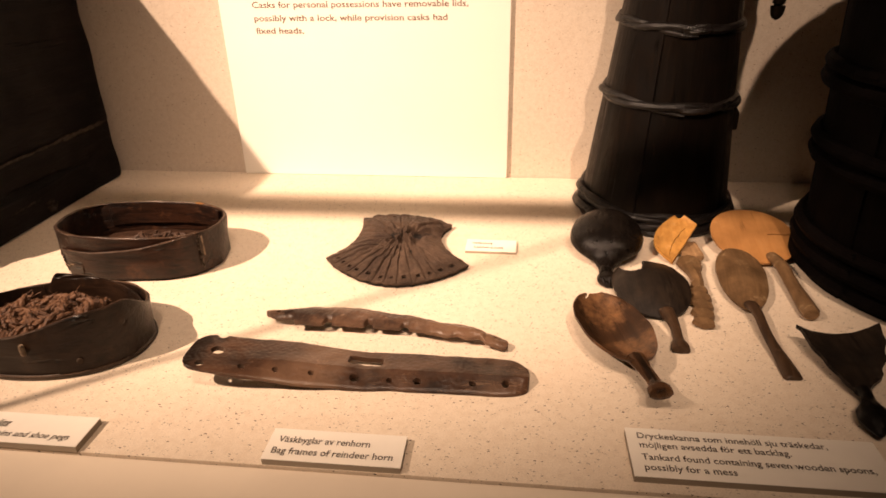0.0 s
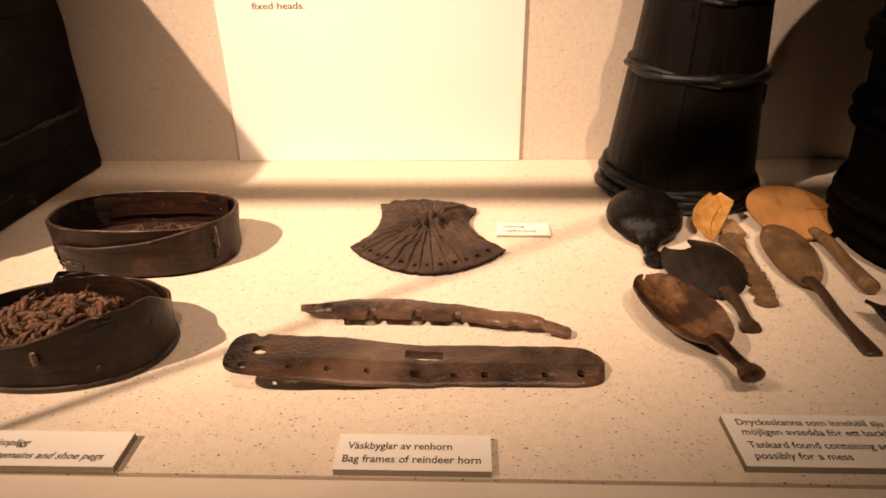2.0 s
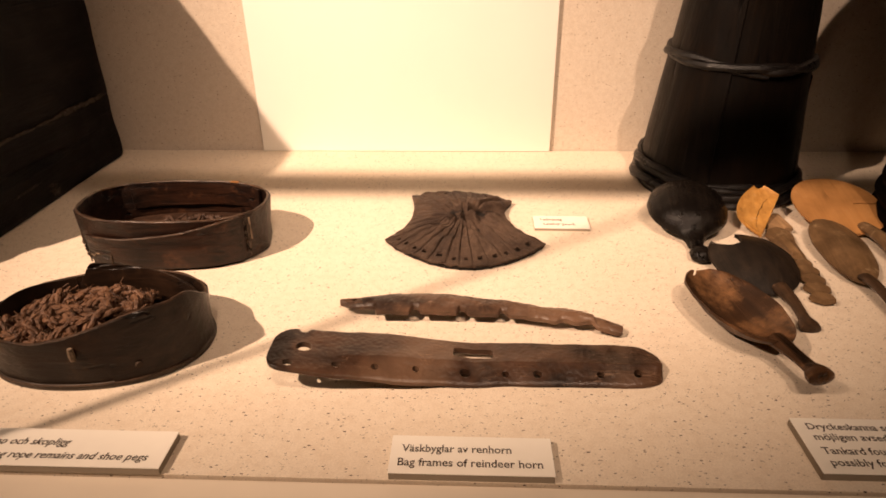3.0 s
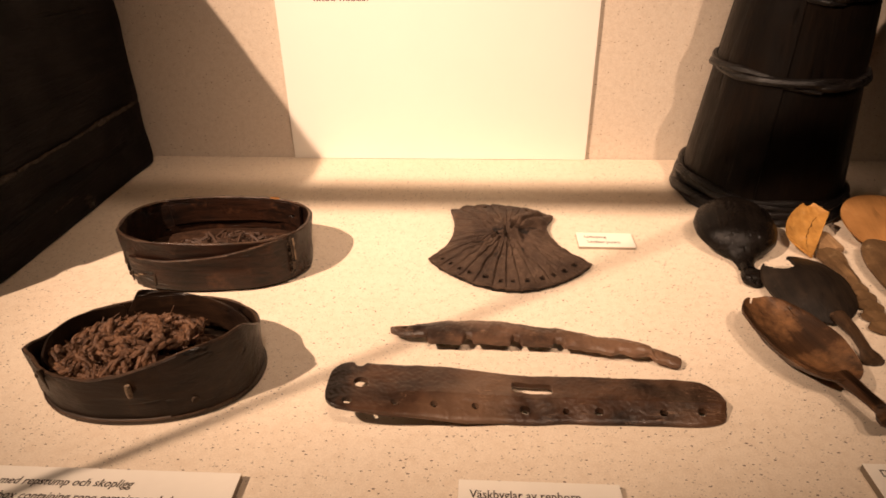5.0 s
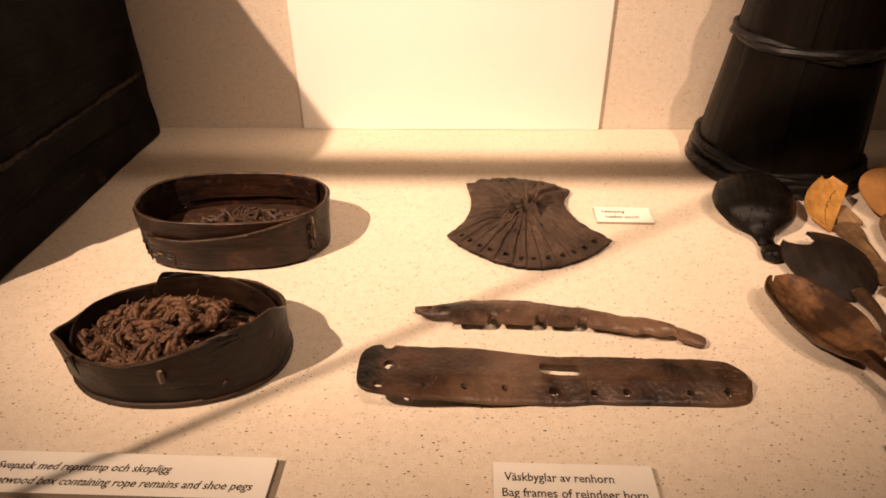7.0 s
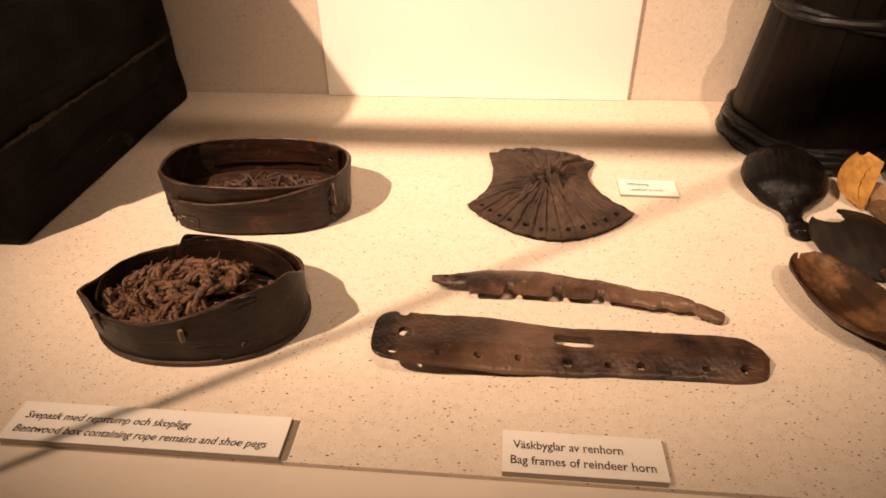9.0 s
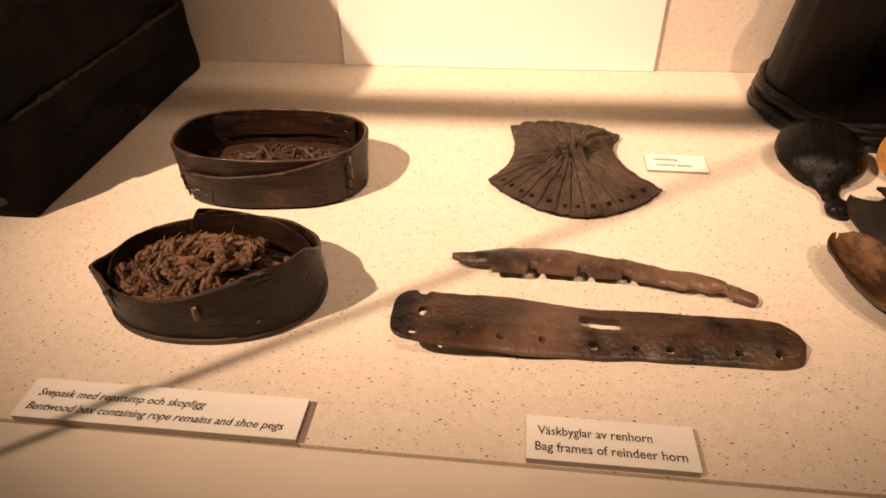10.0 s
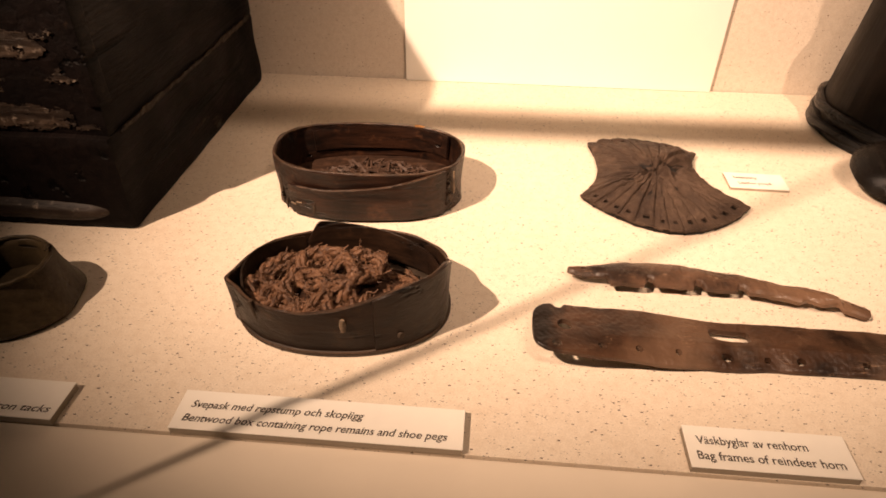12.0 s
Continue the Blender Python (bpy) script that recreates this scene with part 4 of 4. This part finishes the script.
# ---- the two bag frames ----
def bag_frame_plate():
    t = thing("bag_frame", (0, 0, 0), 0, "flat dark-brown horn bar with slot and row of holes", "bag frame")
    X0, X1 = -0.0618, 0.1768
    L = X1 - X0

    def edges(u):
        x = X0 + L * u
        back = through_points([(0, 0.5535), (0.10, 0.5560), (0.3, 0.5620), (0.45, 0.5622), (0.62, 0.5635), (0.85, 0.5630), (0.95, 0.5622), (1, 0.5600)], u) + 0.0005 * noise.noise((u * 18, 1, 0))
        back -= 0.0030 * math.exp(-((x + 0.0455) / 0.0030) ** 4)
        front = through_points([(0, 0.5150), (0.10, 0.5150), (0.3, 0.5205), (0.45, 0.5248), (0.62, 0.5275), (0.85, 0.5280), (1, 0.5282)], u) + 0.0005 * noise.noise((u * 14, 7, 0))
        return front, back

    def place(u, v):
        x = X0 + L * u
        front, back = edges(u)
        mid, half = (back + front) / 2, (back - front) / 2
        e = min(u * L / 0.0135, (1 - u) * L / 0.0200, 1)
        half *= 0.30 + 0.70 * max(0, 1 - (1 - e) ** 2.4) ** (1 / 2.4)
        y = mid + half * (2 * v - 1)
        lift = 0.0165 * max(0, 1 - u / 0.52) ** 1.1 + 0.0012
        ridge = 0.37 + 0.02 * noise.noise((u * 6, 2, 2))
        crest = 0.0018 * smooth(0.06, 0.34, u)
        facet = crest - 0.0062 * max(0, 1 - v / ridge) * smooth(0.06, 0.34, u) if v < ridge else crest * (1 - (v - ridge) / (1 - ridge))
        edge = -0.0006 * max(0, 1 - min(v, 1 - v) / 0.05) ** 2 - 0.0012 * max(0, 1 - e) ** 2
        hollow = -0.0007 * math.exp(-((x - 0.155) / 0.012) ** 2 - ((v - 0.7) / 0.2) ** 2)
        return x, y, lift + 0.0058 + facet + edge + hollow + 0.00045 * noise.noise((x * 90, y * 90, 0)) + 0.0002 * noise.noise((x * 420, y * 420, 0))

    holes = [(-0.0420, 0.5370, 0.0048, 0.0042, 2), (-0.0480, 0.5205, 0.0030, 0.0025, 2), (-0.0205, 0.5245, 0.0027, 0.0022, 2), (0.0020, 0.5278, 0.0023, 0.0019, 2), (0.0262, 0.5305, 0.0021, 0.0018, 2), (0.0560, 0.5322, 0.0034, 0.0024, 2), (0.0805, 0.5332, 0.0021, 0.0018, 2), (0.1000, 0.5335, 0.0028, 0.0022, 2), (0.1380, 0.5342, 0.0025, 0.0020, 2), (0.1605, 0.5350, 0.0027, 0.0024, 2), (0.0610, 0.5490, 0.0126, 0.0050, 6)]
    part("bar", sheet(420, 64, place, lambda u, v: 0.0040 * (0.55 + 0.45 * (1 - abs(2 * v - 1) ** 3)), holes), HORN_DARK, t)


bag_frame_plate()


def bag_frame_curved():
    t = thing("bag_frame", (0, 0, 0), 0, "slim curved pale-brown horn bar with notched lower edge", "bag frame")
    X0, X1 = -0.034, 0.1615

    def place(u, v):
        x = X0 + (X1 - X0) * u
        back = through_points([(0, 0.6110), (0.10, 0.6135), (0.20, 0.6175), (0.36, 0.6195), (0.58, 0.6135), (0.78, 0.6030), (0.92, 0.5965), (1, 0.5905)], u) + 0.0007 * noise.noise((u * 16, 3, 0))
        edge = through_points([(0, 0.6040), (0.06, 0.6000), (0.13, 0.5990), (0.145, 0.5915), (0.255, 0.5910), (0.275, 0.5980), (0.29, 0.5975), (0.30, 0.5925), (0.425, 0.592), (0.44, 0.5985), (0.455, 0.5975), (0.47, 0.592), (0.57, 0.592), (0.585, 0.5970), (0.60, 0.5965), (0.615, 0.5915), (0.72, 0.588), (0.77, 0.5845), (0.80, 0.587), (0.85, 0.583), (0.89, 0.5855), (0.92, 0.5815), (1, 0.578)], u) + 0.0006 * noise.noise((u * 30, 9, 0))
        front = through_points([(0, 0.6040), (0.08, 0.6000), (0.15, 0.5925), (0.6, 0.5920), (0.8, 0.5845), (1, 0.578)], u)
        e = min(u * 0.195 / 0.007, (1 - u) * 0.195 / 0.004, 1)
        mid, half = (back + front) / 2, (back - front) / 2 * (0.35 + 0.65 * math.sqrt(max(0, 1 - (1 - e) ** 2)))
        arch = 0.0048 * (1 - (2 * v - 1) ** 2 * (0.55 if v < 0.5 else 1.0)) * (1 - 0.5 * smooth(0.85, 1, u)) - 0.0030 * (smooth(0.16, 0.0, u) + smooth(0.84, 1.0, u))
        step = -0.0016 * smooth(0.90, 0.915, u)
        return x, mid + half * (2 * v - 1) + 0.95 * (edge - front) * max(0, 1 - v / 0.3), 0.0080 + arch + step + 0.0009 * math.sin(u * 7) + 0.0006 * noise.noise((x * 120, v * 4, 0)) + 0.0004 * noise.noise((x * 420, v * 9, 3))

    holes = [(-0.0235, 0.6065, 0.0019, 0.0014), (0.1520, 0.5885, 0.0016, 0.0011)]
    part("bar", sheet(360, 24, place, lambda u, v: 0.0044 * (0.45 + 0.55 * smooth(0, 0.14, u)) * (0.62 + 0.38 * (1 - abs(2 * v - 1) ** 2.5)), holes), HORN_PALE, t)


bag_frame_curved()


# ---- wooden spoons ----
def blade(length, half, depth, thick, up, point=0.0, keep=None, wob=0.0008, seed=0.0, nu=40, nv=30, egg=0.0, belly=0.0):
    """A spoon bowl along -y from its far tip: hollow upwards (up=1) or turned over (up=-1)."""

    def place(u, v):
        s = 2 * u - 1
        w = math.sqrt(max(0.0, 1 - abs(s) ** (2.2 - point))) * half * (1 + egg * s)
        x = w * (2 * v - 1)
        y = length * (0.5 - u)
        q = min(1.0, (x / half) ** 2 + s * s)
        hollow = depth * (1 - q)
        z = (depth - hollow) if up > 0 else hollow
        n_ = wob * noise.noise((x * 60 + seed, y * 60, 0))
        return x + 0.5 * n_, y, z + thick + n_

    return sheet(nu, nv, place, lambda u, v: thick * (0.6 + 0.4 * math.sin(math.pi * v)) + belly * math.sin(math.pi * v) * math.sin(math.pi * u), (), keep)


def egg_bowl(length, half, height, neck, seed):
    """A solid overturned bowl along -y: round at the far end, drawn in to the neck."""
    rings = []
    for i in range(41):
        u = i / 40
        w = half * math.sqrt(max(0, 1 - abs((u - 0.42) / 0.42) ** 2.0))
        if u > 0.52:
            w = max(w, neck + (half * 0.86 - neck) * ((1 - u) / 0.48) ** 1.25 * smooth(1.12, 0.75, u))
        w = max(w, 0.0006)
        h = height * (w / half) ** 0.9
        y = length * (0.5 - u)
        ring_ = []
        for k in range(36):
            a = math.tau * k / 36
            z = 0.0015 + (h * math.sin(a) if a <= math.pi else 0.12 * h * math.sin(a)) + 0.12 * h
            n_ = 1 + 0.03 * noise.noise((math.cos(a) * 2 + seed, u * 6, math.sin(a) * 2))
            ring_.append((w * math.cos(a) * n_, y, z * n_))
        rings.append(ring_)
    return loft(rings)


def handle(path, r, taper, flat=0.7, seg=10):
    pts = [Vector(p) for p in path]
    fine = []
    for i in range(len(pts) - 1):
        p0, p1, p2, p3 = pts[max(0, i - 1)], pts[i], pts[i + 1], pts[min(len(pts) - 1, i + 2)]
        for k in range(6):
            s = k / 6
            fine.append(0.5 * (2 * p1 + (p2 - p0) * s + (2 * p0 - 5 * p1 + 4 * p2 - p3) * s * s + (3 * p1 - p0 - 3 * p2 + p3) * s ** 3))
    return tube(fine + [pts[-1]], r, seg, taper, flat)


def spoon(at, rz, label, tilt=(0, 0)):
    t = new("spoon")
    t.empty_display_size = 0.02
    t.matrix_world = pose(*at, tilt[0], tilt[1], rz)
    return tagged(t, label, "spoon", "spoons found in the tankard")


def all_spoons():
    # black one, turned over, with a stub handle
    s = spoon((0.2525, 0.750, 0.0105), -6, "black glossy round wooden spoon lying bowl down", (12, 0))
    part("bowl", egg_bowl(0.092, 0.0345, 0.0205, 0.006, 1.0), SPOON_BLACK, s)
    part("handle", handle([(0, -0.042, 0.0055), (0, -0.050, 0.0065), (0.001, -0.059, 0.0075), (0.001, -0.069, 0.0075)], 0.0066, lambda u: 0.85 + 0.55 * smooth(0.30, 0.62, u) - 1.0 * smooth(0.72, 1.02, u) ** 1.6), SPOON_BLACK, s)
    # large brown one, hollow up
    s = spoon((0.2385, 0.5965, 0.001), 14.5, "large brown oval wooden spoon, hollow side up, chipped", (0, 4))
    ragged = lambda u, v: u > 0.018 + 0.012 * noise.noise((v * 7, 2, 0)) and math.hypot((v - 0.25) / 0.055, (u - 0.03) / 0.032) > 1 + 0.5 * noise.noise((u * 40, v * 20, 6))
    part("bowl", blade(0.094, 0.0268, 0.0150, 0.0035, 1, 0.1, ragged, 0.0010, 2.0, 60, 44, -0.06), SPOON_BROWN, s)
    part("handle", handle([(0, -0.039, 0.0150), (0, -0.050, 0.0155), (0.0005, -0.062, 0.0155), (0.0005, -0.073, 0.0155), (0.0, -0.080, 0.0150)], 0.0068, lambda u: 1.0 - 0.28 * smooth(0, 0.45, u) + 0.5 * smooth(0.62, 0.8, u) - 0.75 * smooth(0.93, 1, u)), SPOON_BROWN, s)
    # dark one with a bite out of the bowl
    s = spoon((0.2815, 0.672, 0.006), 2, "dark wooden spoon with a broken bitten bowl, face down", (7, 0))

    def bite(u, v):
        sx = math.sqrt(max(0, 1 - abs(2 * u - 1) ** 2.2)) * 0.032 * (2 * v - 1)
        sy = 0.080 * (0.5 - u)
        return math.hypot((sx + 0.0118) / 0.0105, (sy - 0.039) / 0.026) > 1.0 + 0.07 * noise.noise((u * 22, v * 22, 0)) and u > 0.03 + 0.03 * noise.noise((v * 16, 0, 4))

    part("bowl", blade(0.080, 0.0320, 0.011, 0.003, -1, 0, bite, 0.0008, 3.0, 90, 70, -0.08), SPOON_CHAR, s)
    part("handle", handle([(0.004, -0.034, 0.005), (0.006, -0.052, 0.006), (0.005, -0.070, 0.0065), (0.004, -0.084, 0.0065)], 0.0054, lambda u: 1.15 - 0.40 * smooth(0, 0.5, u) + 0.55 * smooth(0.66, 0.85, u) - 0.9 * smooth(0.94, 1, u)), SPOON_HANDLE, s, "browner handle stub")
    # yellow one, broken in pieces
    s = spoon((0.3250, 0.768, 0.0), 0, "bright yellow wooden spoon broken into several pieces")

    def petal(u, v):
        """From the pointed far tip down to the broken neck; the right edge is snapped."""
        y = 0.018 - 0.056 * u
        west = 0.0045 * (1 - u) - 0.0290 * math.sin(math.pi * (0.06 + 0.80 * u)) ** 0.8
        east = (0.0060 + 0.058 * u if u < 0.18 else 0.0165 - 0.036 * (u - 0.18)) + 0.0004 * noise.noise((u * 14, 0, 3))
        x = west + (east - west) * v
        return x, y, 0.0045 + 0.0200 * (1 - u) ** 1.2 + 0.0035 * (2 * v - 1) ** 2 * (1 - 0.5 * u) + 0.0003 * noise.noise((x * 90, y * 90, 0))

    slit_y = lambda u, v: not (abs(v - 0.62 + 0.25 * (u - 0.5) + 0.03 * noise.noise((u * 14, 0, 6))) < 0.016 and 0.22 < u < 0.93)
    part("bowl", sheet(90, 50, petal, lambda u, v: 0.0026, (), slit_y), SPOON_YELLOW, s, "bright yellow half bowl with a crack")
    part("bowl_fragment", rough_block(-0.003, 0.0165, -0.031, 0.002, 0.002, 0.0075, 0.0020, 2.0, 0.006, 0.0025), SPOON_PALE, s, "pale broken fragment")
    rings = []
    for i in range(140):
        u = i / 139
        y = -0.030 - 0.116 * u
        lobe = abs(math.sin(u * 27)) ** 0.6 * smooth(0.42, 0.58, u)
        w = through_points([(0, 0.0085), (0.06, 0.0115), (0.30, 0.0050), (0.55, 0.0038), (0.9, 0.0038), (1, 0.0020)], u) + 0.0012 * noise.noise((u * 9, 9, 0))
        w2, w = w + 0.0056 * abs(math.sin(u * 24 + 0.9)) ** 1.2 * smooth(0.35, 0.5, u), w + 0.0056 * lobe
        cx = through_points([(0, 0.0015), (0.36, 0.0008), (0.64, -0.0050), (1, -0.0110)], u)
        rings.append([(cx - w2, y, 0.002), (cx - w2 * 0.9, y, 0.006), (cx, y, 0.0085 - 0.002 * lobe), (cx + w * 0.85, y, 0.0065), (cx + w, y, 0.003), (cx, y, 0.001)])
    part("handle", loft(rings), SPOON_TAN, s, "pale gnawed handle with toothed edge")
    # tan one
    s = spoon((0.3630, 0.698, 0.0055), -9, "tan oval wooden spoon with a long flat handle", (3, 0))
    part("bowl", blade(0.104, 0.0205, 0.006, 0.003, -1, 0.1, None, 0.0004, 5.0, 44, 30, -0.10), SPOON_TAN, s)
    part("handle", handle([(0, -0.046, 0.005), (0.003, -0.064, 0.007), (0.006, -0.090, 0.006), (0.013, -0.118, 0.003), (0.0165, -0.134, 0.002)], 0.0058, lambda u: 0.95 - 0.25 * smooth(0, 0.35, u) + 0.45 * smooth(0.5, 0.92, u) - 0.25 * smooth(0.97, 1, u), 0.55), SPOON_HANDLE, s, "darker brown handle")
    # orange one with a crack
    s = spoon((0.3940, 0.772, 0.0125), -3, "orange round wooden spoon with a cracked shallow bowl", (14, 0))
    slit = lambda u, v: not (abs(u - 0.48 + 0.10 * (v - 0.8) + 0.02 * noise.noise((v * 12, 0, 0))) < 0.010 and v > 0.66)
    part("bowl", blade(0.082, 0.0385, 0.0012, 0.003, -1, 0, slit, 0.0003, 6.0, 100, 60, 0.0, 0.007), SPOON_ORANGE, s)
    part("handle", handle([(0.010, -0.030, 0.002), (0.012, -0.050, 0.009), (0.012, -0.080, 0.0145), (0.012, -0.105, 0.020), (0.012, -0.128, 0.0255)], 0.0060, lambda u: 0.95 + 0.2 * smooth(0.5, 0.9, u) - 0.2 * smooth(0.97, 1, u), 0.85), SPOON_TAN, s)
    # black broken one
    s = spoon((0.4030, 0.5800, 0.001), 0, "black broken wooden spoon with a straight snapped bowl")

    def stump(u, v):
        """The near half of a hollow bowl: snapped straight across, narrowing to the neck."""
        west = through_points([(0, -0.0290), (0.06, -0.0270), (0.30, -0.0262), (0.58, -0.0225), (0.82, -0.0180), (1, -0.0140)], u)
        east = through_points([(0, 0.0320), (0.25, 0.0280), (0.50, 0.0205), (0.75, 0.0105), (1, -0.0045)], u)
        x = west + (east - west) * v
        y = 0.034 - 0.068 * u + (0.007 * (v - 0.5) - 0.003 * math.sin(math.pi * v)) * (1 - u) + 0.0005 * noise.noise((v * 14, u, 2)) * (1 - u)
        return x, y, 0.0050 + 0.0075 * (2 * v - 1) ** 2 * (1 - 0.7 * u) + 0.0030 * (1 - u) + 0.0006 * noise.noise((x * 110, y * 110, 4))

    part("bowl", sheet(60, 50, stump, lambda u, v: 0.0032), SPOON_CHAR, s)
    part("handle", handle([(-0.009, -0.032, 0.0060), (-0.0095, -0.040, 0.0062), (-0.0125, -0.052, 0.0062), (-0.0155, -0.063, 0.0058), (-0.0180, -0.075, 0.0050)], 0.0066, lambda u: 0.80 - 0.18 * smooth(0, 0.25, u) + 0.85 * smooth(0.30, 0.62, u) - 1.2 * smooth(0.72, 1.03, u)), SPOON_BLACK, s)


all_spoons()


# ---- the small turned pot at the west end ----
def pot():
    t = thing("wooden_pot", (-0.4000, 0.5460, 0), 0, "small olive-brown turned wooden pot with broad worn foot", "pot")
    prof = [(0.0365, 0.0), (0.0395, 0.0025), (0.0408, 0.0050), (0.0395, 0.0075), (0.0370, 0.0105), (0.0352, 0.0165), (0.0318, 0.0240), (0.0292, 0.0310), (0.0280, 0.0345), (0.0268, 0.0360), (0.0255, 0.0345), (0.0250, 0.026), (0.0250, 0.012)]
    part("body", loft([ring(r, z + (0.0018 * math.sin(r * 900) if z > 0.03 else 0), 96, 0, 0, 0.085, 2.0) for r, z in prof]), CUP, t)
    part("rim", withy(0, 0, 0.0350, 0.0270, 0.0014, (0, 0), 0.6, 3.0), CUP, t)


pot()
